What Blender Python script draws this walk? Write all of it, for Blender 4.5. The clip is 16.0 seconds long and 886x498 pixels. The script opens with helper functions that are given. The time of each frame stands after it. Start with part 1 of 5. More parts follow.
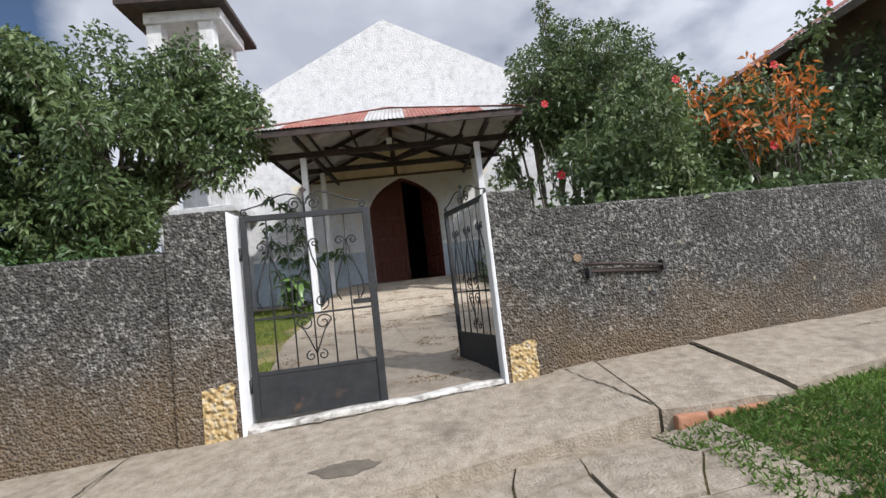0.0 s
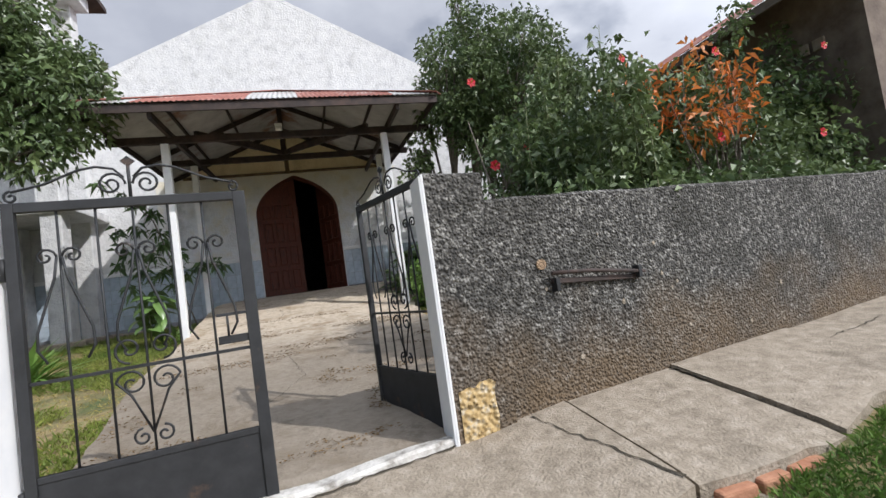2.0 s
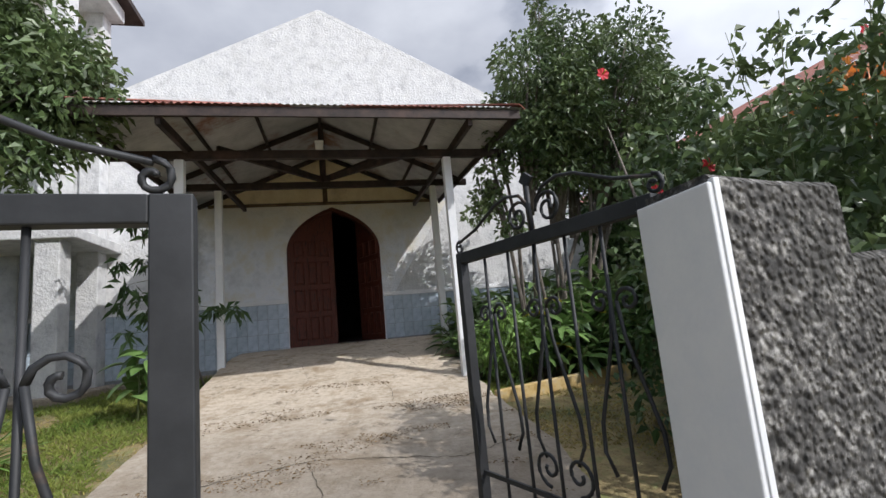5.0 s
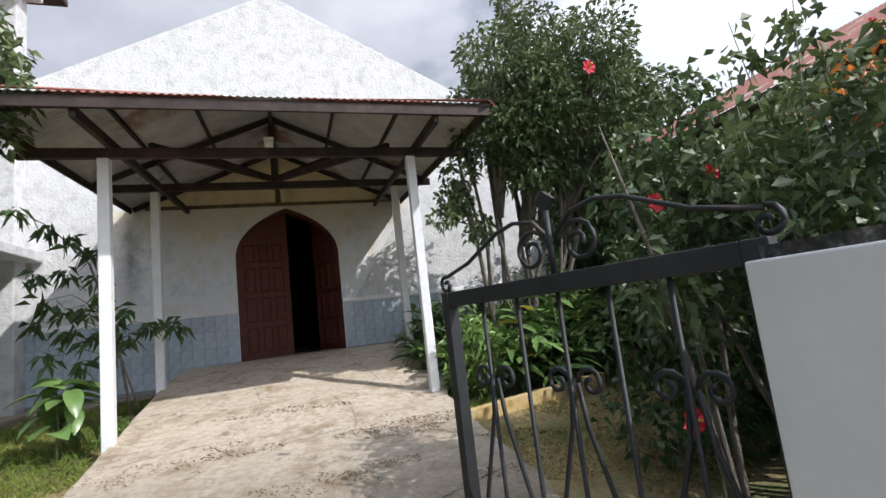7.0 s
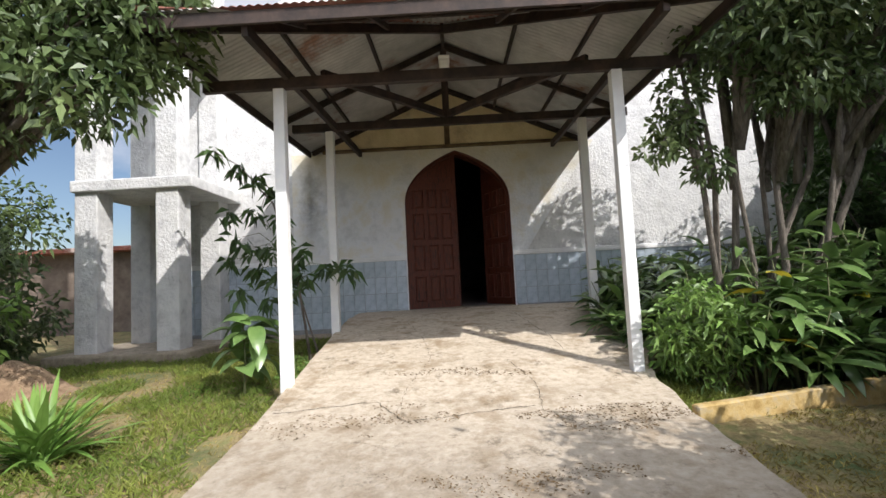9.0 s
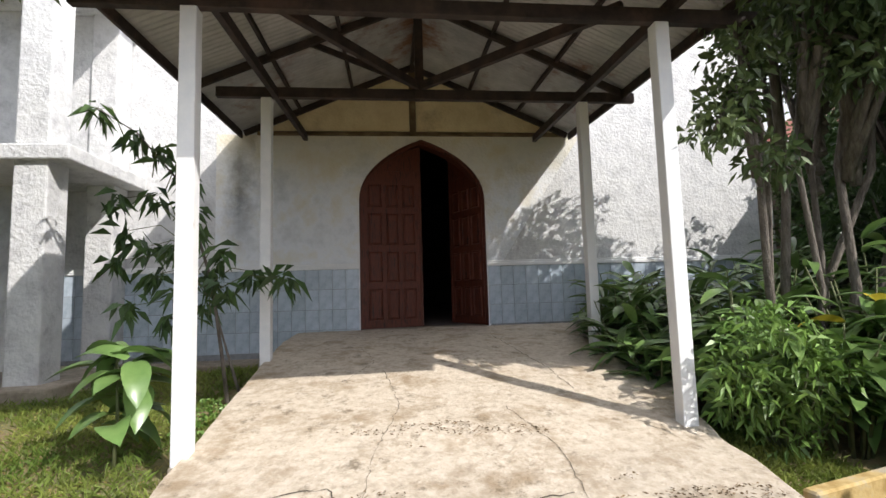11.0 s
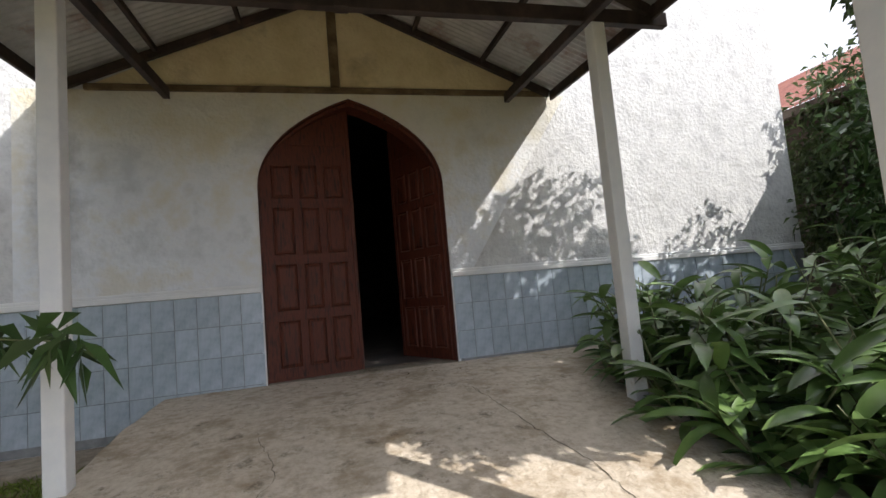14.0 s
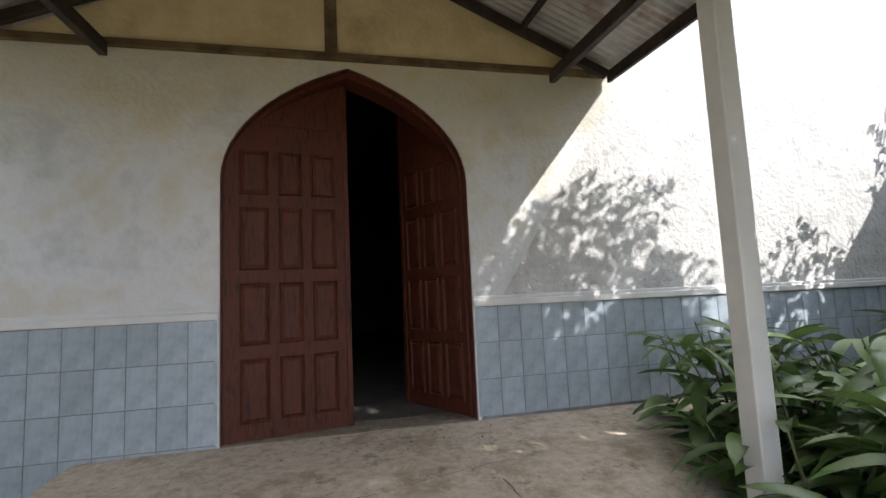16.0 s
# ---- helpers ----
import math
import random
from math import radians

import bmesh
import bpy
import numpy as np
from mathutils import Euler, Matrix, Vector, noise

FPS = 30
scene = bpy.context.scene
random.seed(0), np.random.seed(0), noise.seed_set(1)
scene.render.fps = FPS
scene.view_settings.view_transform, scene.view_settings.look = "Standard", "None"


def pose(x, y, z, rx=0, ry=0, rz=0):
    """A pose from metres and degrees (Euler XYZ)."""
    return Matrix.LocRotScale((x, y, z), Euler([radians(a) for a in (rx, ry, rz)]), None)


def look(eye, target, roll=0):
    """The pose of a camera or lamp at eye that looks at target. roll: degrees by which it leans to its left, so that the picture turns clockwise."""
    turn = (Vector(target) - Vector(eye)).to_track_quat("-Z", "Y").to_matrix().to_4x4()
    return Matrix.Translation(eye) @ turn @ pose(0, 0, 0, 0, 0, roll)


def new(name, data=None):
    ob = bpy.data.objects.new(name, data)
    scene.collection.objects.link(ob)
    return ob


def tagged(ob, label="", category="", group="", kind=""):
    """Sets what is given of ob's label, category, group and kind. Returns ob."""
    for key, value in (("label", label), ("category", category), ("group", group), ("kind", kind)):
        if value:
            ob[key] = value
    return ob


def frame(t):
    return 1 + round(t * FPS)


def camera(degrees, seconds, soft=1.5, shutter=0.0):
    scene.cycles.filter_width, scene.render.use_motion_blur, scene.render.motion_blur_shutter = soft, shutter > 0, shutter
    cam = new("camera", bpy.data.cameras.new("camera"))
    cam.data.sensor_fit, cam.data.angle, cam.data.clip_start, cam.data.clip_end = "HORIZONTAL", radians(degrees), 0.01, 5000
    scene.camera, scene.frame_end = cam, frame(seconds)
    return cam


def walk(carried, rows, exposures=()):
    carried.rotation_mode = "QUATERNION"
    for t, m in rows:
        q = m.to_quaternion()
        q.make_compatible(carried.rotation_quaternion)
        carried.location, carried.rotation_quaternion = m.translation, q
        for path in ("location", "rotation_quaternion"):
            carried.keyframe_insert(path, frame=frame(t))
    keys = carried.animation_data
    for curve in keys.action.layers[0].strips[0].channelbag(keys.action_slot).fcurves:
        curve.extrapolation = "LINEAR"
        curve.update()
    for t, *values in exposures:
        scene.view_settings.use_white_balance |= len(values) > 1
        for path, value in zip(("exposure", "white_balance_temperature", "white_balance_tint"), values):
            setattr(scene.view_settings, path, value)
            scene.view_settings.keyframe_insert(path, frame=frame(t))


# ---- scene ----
cam = camera(86.5, 16.0)
PATH = [
    (0, (-0.207, 0.581, 1.21), (-0.076, 2.571, 1.361), -6.6),
    (0.5, (-0.229, 0.893, 1.249), (-0.12, 2.88, 1.448), -5.9),
    (1, (-0.32, 1.203, 1.291), (-0.09, 3.177, 1.519), -4.7),
    (1.5, (-0.323, 1.504, 1.294), (0.217, 3.422, 1.468), -7.8),
    (2, (-0.255, 1.807, 1.314), (0.305, 3.723, 1.436), -8.2),
    (2.5, (-0.215, 2.113, 1.34), (0.22, 4.062, 1.449), -5.9),
    (3, (-0.285, 2.501, 1.368), (0.087, 4.457, 1.56), -5.6),
    (3.5, (-0.378, 2.829, 1.419), (0.001, 4.785, 1.588), -5.7),
    (4, (-0.304, 3.257, 1.504), (0.052, 5.21, 1.749), -3.6),
    (6.5, (-0.355, 3.93, 1.895), (0.252, 5.812, 2.197), -8.6),
    (7, (-0.275, 4.139, 1.907), (0.343, 6.021, 2.18), -6.7),
    (7.5, (-0.332, 4.351, 1.894), (0.132, 6.277, 2.167), -3.2),
    (8, (-0.38, 4.649, 1.894), (-0.01, 6.606, 2.08), -3.1),
    (8.5, (-0.402, 4.936, 1.93), (-0.446, 6.931, 2.061), -3.0),
    (11, (-0.793, 6.731, 1.995), (-0.578, 8.711, 2.176), -1.7),
    (11.5, (-0.844, 7.083, 2.056), (-0.48, 9.046, 2.179), -3.4),
    (12, (-0.807, 7.451, 2.101), (-0.404, 9.407, 2.213), -4.8),
    (12.5, (-0.787, 7.839, 2.083), (-0.393, 9.796, 2.197), -3.3),
    (13, (-0.75, 8.239, 2.118), (-0.326, 10.188, 2.266), -2.4),
    (13.5, (-0.642, 8.631, 2.17), (-0.172, 10.567, 2.356), -5.4),
    (14, (-0.646, 8.942, 2.263), (-0.163, 10.876, 2.428), -5.0),
    (14.5, (-0.666, 9.309, 2.33), (-0.204, 11.243, 2.546), -2.0),
    (15, (-0.569, 9.606, 2.366), (-0.109, 11.541, 2.576), -4.1),
    (15.5, (-0.438, 9.888, 2.458), (0.02, 11.823, 2.67), -4.7),
    (16, (-0.433, 10.165, 2.483), (0.013, 12.105, 2.68), -2.6),
]
walk(cam, [(t, look(eye, target, roll)) for t, eye, target, roll in PATH],
     exposures=[(t, e, 5950 if t < 7.5 else 6200, 13) for t, e in ((0, -0.15), (4, -0.22), (7, 0.0), (8.5, 0.28), (11, 0.3), (13, 0.25), (14.5, 0.5), (16, 0.8))])

from mathutils.geometry import tessellate_polygon

# ---- world, sun ----
SUN_WAY = Vector((1.0, -1.0, 1.19)).normalized()
world = bpy.data.worlds.new("sky")
scene.world = world
world.use_nodes = True
wn, wl = world.node_tree.nodes, world.node_tree.links
wn.clear()
sky = wn.new("ShaderNodeTexSky")
sky.sky_type, sky.sun_disc = "NISHITA", False
sky.sun_elevation = math.asin(SUN_WAY.z)
sky.sun_rotation = math.atan2(SUN_WAY.x, SUN_WAY.y)
wcoord = wn.new("ShaderNodeTexCoord")
wmap = wn.new("ShaderNodeMapping")
wmap.inputs["Location"].default_value = (0.42, 0.1, 0.0)
wmap.inputs["Scale"].default_value = (1.0, 1.0, 1.7)
cloud = wn.new("ShaderNodeTexNoise")
cloud.inputs["Scale"].default_value, cloud.inputs["Detail"].default_value = 1.7, 7.0
cloud_ramp = wn.new("ShaderNodeValToRGB")
cloud_ramp.color_ramp.elements[0].position, cloud_ramp.color_ramp.elements[1].position = 0.27, 0.40
shade = wn.new("ShaderNodeTexNoise")
shade.inputs["Scale"].default_value, shade.inputs["Detail"].default_value = 3.4, 8.0
shade_ramp = wn.new("ShaderNodeValToRGB")
shade_ramp.color_ramp.elements[0].position, shade_ramp.color_ramp.elements[1].position = 0.38, 0.66
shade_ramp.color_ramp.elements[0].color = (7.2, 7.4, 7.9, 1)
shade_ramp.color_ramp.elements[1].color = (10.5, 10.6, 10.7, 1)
# Unseen cloud around the sun brightened, added as fill for the porch front
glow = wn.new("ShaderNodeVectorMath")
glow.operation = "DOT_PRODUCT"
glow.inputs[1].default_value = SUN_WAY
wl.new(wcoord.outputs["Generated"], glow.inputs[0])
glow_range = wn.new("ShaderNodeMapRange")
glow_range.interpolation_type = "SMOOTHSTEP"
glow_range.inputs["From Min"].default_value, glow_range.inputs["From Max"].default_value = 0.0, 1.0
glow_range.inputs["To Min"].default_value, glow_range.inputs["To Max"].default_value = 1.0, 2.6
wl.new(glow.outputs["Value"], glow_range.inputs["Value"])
fill_cloud = wn.new("ShaderNodeVectorMath")
fill_cloud.operation = "SCALE"
wl.new(shade_ramp.outputs["Color"], fill_cloud.inputs[0])
wl.new(glow_range.outputs["Result"], fill_cloud.inputs["Scale"])
wmix = wn.new("ShaderNodeMix")
wmix.data_type = "RGBA"
back = wn.new("ShaderNodeBackground")
back.inputs["Strength"].default_value = 0.08
wout = wn.new("ShaderNodeOutputWorld")
wl.new(wcoord.outputs["Generated"], wmap.inputs["Vector"])
wl.new(wmap.outputs["Vector"], cloud.inputs["Vector"])
wl.new(wmap.outputs["Vector"], shade.inputs["Vector"])
west = wn.new("ShaderNodeSeparateXYZ")
wl.new(wcoord.outputs["Generated"], west.inputs["Vector"])
clear = wn.new("ShaderNodeMapRange")
clear.inputs["From Min"].default_value, clear.inputs["From Max"].default_value = -0.54, -0.40
clear.inputs["To Min"].default_value, clear.inputs["To Max"].default_value = -0.36, 0.0
wl.new(west.outputs["X"], clear.inputs["Value"])
cover = wn.new("ShaderNodeMath")
cover.operation = "ADD"
wl.new(cloud.outputs["Fac"], cover.inputs[0])
wl.new(clear.outputs["Result"], cover.inputs[1])
wl.new(cover.outputs["Value"], cloud_ramp.inputs["Fac"])
wl.new(shade.outputs["Fac"], shade_ramp.inputs["Fac"])
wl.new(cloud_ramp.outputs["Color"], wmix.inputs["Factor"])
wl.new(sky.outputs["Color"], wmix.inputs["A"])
wl.new(fill_cloud.outputs["Vector"], wmix.inputs["B"])
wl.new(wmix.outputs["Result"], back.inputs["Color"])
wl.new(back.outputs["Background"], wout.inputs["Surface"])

sun = new("sun", bpy.data.lights.new("sun", "SUN"))
sun.data.energy, sun.data.angle, sun.data.color = 4.3, radians(0.5), (1.0, 0.94, 0.84)
sun.matrix_world = look(SUN_WAY * 60, (0, 0, 0))


# ---- materials ----
def material(name, colours, scale=4.0, rough=0.8, fine=40.0, bump=0.3, depth=0.01, metal=0.0, spread=(0.35, 0.65),
             stain=None, stain_scale=0.7, stain_at=(0.5, 0.65), cells=False, vary=0.0, island=0.0, stretch=(1, 1, 1), trans=0.0, low=None, lichen=None, streak=None):
    """Two scales of noise between the colours, a stain colour in patches, and fine relief."""
    m = bpy.data.materials.new(name)
    m.use_nodes = True
    n, l = m.node_tree.nodes, m.node_tree.links
    p = n["Principled BSDF"]
    co = n.new("ShaderNodeTexCoord")
    mp = n.new("ShaderNodeMapping")
    mp.inputs["Scale"].default_value = stretch
    l.new(co.outputs["Object"], mp.inputs["Vector"])
    a = n.new("ShaderNodeTexNoise")
    a.inputs["Scale"].default_value, a.inputs["Detail"].default_value, a.inputs["Roughness"].default_value = scale, 8, 0.65
    l.new(mp.outputs["Vector"], a.inputs["Vector"])
    r = n.new("ShaderNodeValToRGB")
    els = r.color_ramp.elements
    els[0].position, els[1].position = spread
    els[0].color, els[1].color = (*colours[0], 1), (*colours[-1], 1)
    for k, c in enumerate(colours[1:-1]):
        e = els.new(spread[0] + (spread[1] - spread[0]) * (k + 1) / (len(colours) - 1))
        e.color = (*c, 1)
    l.new(a.outputs["Fac"], r.inputs["Fac"])
    out = r.outputs["Color"]
    if stain:
        b = n.new("ShaderNodeTexNoise")
        b.inputs["Scale"].default_value, b.inputs["Detail"].default_value, b.inputs["Roughness"].default_value = stain_scale, 6, 0.7
        l.new(mp.outputs["Vector"], b.inputs["Vector"])
        br = n.new("ShaderNodeValToRGB")
        br.color_ramp.elements[0].position, br.color_ramp.elements[1].position = stain_at
        l.new(b.outputs["Fac"], br.inputs["Fac"])
        mx = n.new("ShaderNodeMix")
        mx.data_type = "RGBA"
        l.new(br.outputs["Color"], mx.inputs["Factor"])
        l.new(out, mx.inputs["A"])
        mx.inputs["B"].default_value = (*stain, 1)
        out = mx.outputs["Result"]
    if lichen:  # pale weathered patches with broken edges
        b = n.new("ShaderNodeTexNoise")
        b.inputs["Scale"].default_value, b.inputs["Detail"].default_value, b.inputs["Roughness"].default_value = lichen[1], 9, 0.78
        b.noise_dimensions = "4D"
        b.inputs["W"].default_value = 3.7
        l.new(co.outputs["Object"], b.inputs["Vector"])
        br = n.new("ShaderNodeMapRange")
        br.inputs["From Min"].default_value, br.inputs["From Max"].default_value = lichen[2], lichen[3]
        br.inputs["To Max"].default_value = lichen[4]
        l.new(b.outputs["Fac"], br.inputs["Value"])
        mx = n.new("ShaderNodeMix")
        mx.data_type = "RGBA"
        l.new(br.outputs["Result"], mx.inputs["Factor"])
        l.new(out, mx.inputs["A"])
        mx.inputs["B"].default_value = (*lichen[0], 1)
        out = mx.outputs["Result"]
    if streak:  # a run of black mould down the wall, round one x
        sp = n.new("ShaderNodeSeparateXYZ")
        l.new(co.outputs["Object"], sp.inputs["Vector"])
        rag = n.new("ShaderNodeTexNoise")
        rag.inputs["Scale"].default_value, rag.inputs["Detail"].default_value, rag.inputs["Roughness"].default_value = 5.0, 8, 0.7
        l.new(co.outputs["Object"], rag.inputs["Vector"])
        off = n.new("ShaderNodeMath")
        off.operation = "SUBTRACT"
        l.new(sp.outputs["X"], off.inputs[0])
        off.inputs[1].default_value = streak[1]
        mag = n.new("ShaderNodeMath")
        mag.operation = "ABSOLUTE"
        l.new(off.outputs["Value"], mag.inputs[0])
        wob = n.new("ShaderNodeMath")
        wob.operation = "MULTIPLY_ADD"
        l.new(rag.outputs["Fac"], wob.inputs[0])
        wob.inputs[1].default_value = 0.5
        l.new(mag.outputs["Value"], wob.inputs[2])
        mr = n.new("ShaderNodeMapRange")
        mr.inputs["From Min"].default_value, mr.inputs["From Max"].default_value = 0.22, 0.25 + streak[2]
        mr.inputs["To Min"].default_value, mr.inputs["To Max"].default_value = 0.8, 0.0
        l.new(wob.outputs["Value"], mr.inputs["Value"])
        high = n.new("ShaderNodeMapRange")
        high.inputs["From Min"].default_value, high.inputs["From Max"].default_value = streak[3], streak[4]
        l.new(sp.outputs["Z"], high.inputs["Value"])
        mul = n.new("ShaderNodeMath")
        mul.operation = "MULTIPLY"
        l.new(mr.outputs["Result"], mul.inputs[0])
        l.new(high.outputs["Result"], mul.inputs[1])
        mx = n.new("ShaderNodeMix")
        mx.data_type = "RGBA"
        l.new(mul.outputs["Value"], mx.inputs["Factor"])
        l.new(out, mx.inputs["A"])
        mx.inputs["B"].default_value = (*streak[0], 1)
        out = mx.outputs["Result"]
    if low:  # another colour up to an uneven limit along an axis; mud on the walls
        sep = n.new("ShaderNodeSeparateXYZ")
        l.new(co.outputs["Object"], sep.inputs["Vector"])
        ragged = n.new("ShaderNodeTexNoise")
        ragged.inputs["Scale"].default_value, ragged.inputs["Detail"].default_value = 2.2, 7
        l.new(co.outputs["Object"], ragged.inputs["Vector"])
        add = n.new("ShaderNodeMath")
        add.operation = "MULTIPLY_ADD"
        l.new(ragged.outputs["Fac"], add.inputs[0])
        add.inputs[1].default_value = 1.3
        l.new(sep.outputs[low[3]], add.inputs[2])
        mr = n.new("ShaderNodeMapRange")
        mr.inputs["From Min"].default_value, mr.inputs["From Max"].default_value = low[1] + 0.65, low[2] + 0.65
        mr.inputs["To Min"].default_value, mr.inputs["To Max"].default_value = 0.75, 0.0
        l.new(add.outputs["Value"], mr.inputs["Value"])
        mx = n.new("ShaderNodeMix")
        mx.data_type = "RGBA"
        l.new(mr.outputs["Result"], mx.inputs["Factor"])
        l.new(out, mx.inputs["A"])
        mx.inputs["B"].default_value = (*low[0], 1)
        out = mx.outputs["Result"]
    if vary or island:
        hs = n.new("ShaderNodeHueSaturation")
        if island:
            src = n.new("ShaderNodeNewGeometry").outputs["Random Per Island"]
        else:
            src = n.new("ShaderNodeObjectInfo").outputs["Random"]
        mr = n.new("ShaderNodeMapRange")
        amount = island or vary
        mr.inputs["To Min"].default_value, mr.inputs["To Max"].default_value = 1 - amount, 1 + amount
        l.new(src, mr.inputs["Value"])
        l.new(mr.outputs["Result"], hs.inputs["Value"])
        l.new(out, hs.inputs["Color"])
        out = hs.outputs["Color"]
    l.new(out, p.inputs["Base Color"])
    p.inputs["Roughness"].default_value, p.inputs["Metallic"].default_value = rough, metal
    if trans:
        t = n.new("ShaderNodeBsdfTranslucent")
        l.new(out, t.inputs["Color"])
        ms = n.new("ShaderNodeMixShader")
        ms.inputs["Fac"].default_value = trans
        l.new(p.outputs["BSDF"], ms.inputs[1])
        l.new(t.outputs["BSDF"], ms.inputs[2])
        l.new(ms.outputs["Shader"], n["Material Output"].inputs["Surface"])
    if bump:
        if cells:
            f = n.new("ShaderNodeTexVoronoi")
            f.feature = "SMOOTH_F1"
            f.inputs["Scale"].default_value = fine
            h = f.outputs["Distance"]
        else:
            f = n.new("ShaderNodeTexNoise")
            f.inputs["Scale"].default_value, f.inputs["Detail"].default_value = fine, 5
            h = f.outputs["Fac"]
        l.new(mp.outputs["Vector"], f.inputs["Vector"])
        bp = n.new("ShaderNodeBump")
        bp.inputs["Strength"].default_value, bp.inputs["Distance"].default_value = bump, depth
        bp.invert = cells
        l.new(h, bp.inputs["Height"])
        l.new(bp.outputs["Normal"], p.inputs["Normal"])
    return m


WHITE_ROUGH = material("white_roughcast", [(0.42, 0.42, 0.43), (0.60, 0.60, 0.60), (0.66, 0.66, 0.65)], 5, 0.85, 20, 0.6, 0.03, spread=(0.3, 0.62),
                       stain=(0.46, 0.46, 0.45), stain_scale=3.0, stain_at=(0.50, 0.78))
WHITE_PAINT = material("white_paint", [(0.72, 0.73, 0.74), (0.80, 0.80, 0.79)], 6, 0.6, 60, 0.15, 0.004, stain=(0.5, 0.46, 0.4), stain_scale=3, stain_at=(0.64, 0.8))
BEIGE = material("beige_paint", [(0.72, 0.58, 0.32), (0.85, 0.72, 0.45)], 3, 0.85, 25, 0.5, 0.02, stain=(0.42, 0.33, 0.18), stain_scale=1.4, stain_at=(0.55, 0.8))
STAINED = material("brown_stained_ledge", [(0.06, 0.04, 0.02), (0.15, 0.10, 0.05), (0.30, 0.22, 0.12)], 5, 0.9, 30, 0.5, 0.01, stain=(0.06, 0.04, 0.025), stain_scale=2.5, stain_at=(0.5, 0.72))
# Paler, bluer than WHITE_ROUGH: fill light in the porch shade put into the colour
SHADE_GREY_PLASTER = material("shade_grey_plaster", [(0.60, 0.62, 0.64), (0.76, 0.78, 0.81), (0.70, 0.68, 0.62)], 2.2, 0.8, 22, 0.45, 0.025, stain=(0.52, 0.49, 0.40), stain_scale=0.8, stain_at=(0.52, 0.75),
                        streak=((0.10, 0.10, 0.10), -3.06, 0.26, 2.5, 3.4), low=((0.62, 0.54, 0.34), 4.75, 3.45, "Z"))
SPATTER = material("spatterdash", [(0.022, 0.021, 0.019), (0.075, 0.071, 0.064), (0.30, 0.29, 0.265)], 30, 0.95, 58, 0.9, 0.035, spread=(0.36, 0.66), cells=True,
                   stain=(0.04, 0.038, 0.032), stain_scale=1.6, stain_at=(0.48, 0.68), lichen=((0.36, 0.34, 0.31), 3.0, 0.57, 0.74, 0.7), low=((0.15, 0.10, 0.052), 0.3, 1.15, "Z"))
OCHRE = material("ochre_paint", [(0.30, 0.20, 0.075), (0.46, 0.33, 0.15), (0.50, 0.44, 0.33)], 24, 0.9, 34, 1.0, 0.04, cells=True)
KERB_OCHRE = material("faded_ochre_kerb", [(0.36, 0.24, 0.08), (0.52, 0.38, 0.16), (0.42, 0.36, 0.26)], 7, 0.9, 40, 0.5, 0.008)
BRICK = material("old_brick", [(0.30, 0.13, 0.07), (0.42, 0.22, 0.13)], 9, 0.9, 40, 0.8, 0.01)
CRACK = material("crack_dirt", [(0.03, 0.025, 0.018), (0.06, 0.05, 0.03)], 9, 0.95)
CONCRETE = material("concrete", [(0.21, 0.175, 0.13), (0.29, 0.245, 0.185), (0.36, 0.31, 0.245)], 11, 0.9, 60, 0.9, 0.014, spread=(0.34, 0.66),
                    stain=(0.10, 0.08, 0.055), stain_scale=1.3, stain_at=(0.57, 0.80))
PALE_SILL = material("limewashed_concrete", [(0.22, 0.20, 0.17), (0.50, 0.48, 0.44), (0.66, 0.64, 0.60)], 9, 0.9, 50, 0.9, 0.012)
# Gate end darkened: weathered concrete, with missing tree shade put into the colour
RAMP = material("ramp_concrete", [(0.34, 0.28, 0.21), (0.54, 0.46, 0.355), (0.66, 0.58, 0.475)], 14, 0.88, 34, 0.9, 0.012, spread=(0.26, 0.68),
                stain=(0.33, 0.25, 0.16), stain_scale=2.6, stain_at=(0.50, 0.68), lichen=((0.12, 0.09, 0.05), 4.5, 0.56, 0.64, 0.7), low=((0.125, 0.105, 0.08), 7.3, 10.2, "Y"))
SOIL = material("soil", [(0.15, 0.115, 0.055), (0.27, 0.21, 0.10), (0.18, 0.19, 0.07)], 6, 0.95, 30, 0.8, 0.03, stain=(0.07, 0.10, 0.03), stain_scale=0.8)
MOUND = material("dry_earth", [(0.20, 0.13, 0.08), (0.34, 0.24, 0.15)], 9, 0.95, 40, 0.9, 0.03)
TIMBER = material("dark_timber", [(0.018, 0.013, 0.012), (0.058, 0.038, 0.031)], 6, 0.75, 30, 0.4, 0.006, stretch=(1, 1, 1), stain=(0.09, 0.05, 0.038), stain_scale=1.5, stain_at=(0.55, 0.8))
ZINC = material("corrugated_zinc", [(0.40, 0.39, 0.38), (0.56, 0.55, 0.53)], 3, 0.5, 30, 0.1, 0.004, metal=0.25, stain=(0.27, 0.15, 0.1), stain_scale=1.0, stain_at=(0.55, 0.68))
RUST = material("rusty_red_sheet", [(0.22, 0.07, 0.05), (0.34, 0.13, 0.09)], 4, 0.7, 30, 0.2, 0.004, metal=0.1, stain=(0.5, 0.42, 0.38), stain_scale=1.6, stain_at=(0.56, 0.66))
IRON = material("grey_painted_iron", [(0.010, 0.011, 0.012), (0.024, 0.025, 0.027)], 8, 0.6, 50, 0.15, 0.003, stain=(0.10, 0.055, 0.03), stain_scale=5, stain_at=(0.6, 0.75))
WOOD = material("mahogany", [(0.018, 0.004, 0.002), (0.115, 0.025, 0.010), (0.045, 0.010, 0.004)], 5, 0.65, 40, 0.2, 0.003, stretch=(6, 6, 0.8))
TILE = material("blue_grey_tile", [(0.33, 0.40, 0.47), (0.52, 0.59, 0.66)], 7, 0.25, 20, 0.03, 0.002, vary=0.10, stretch=(1, 1, 0.6))
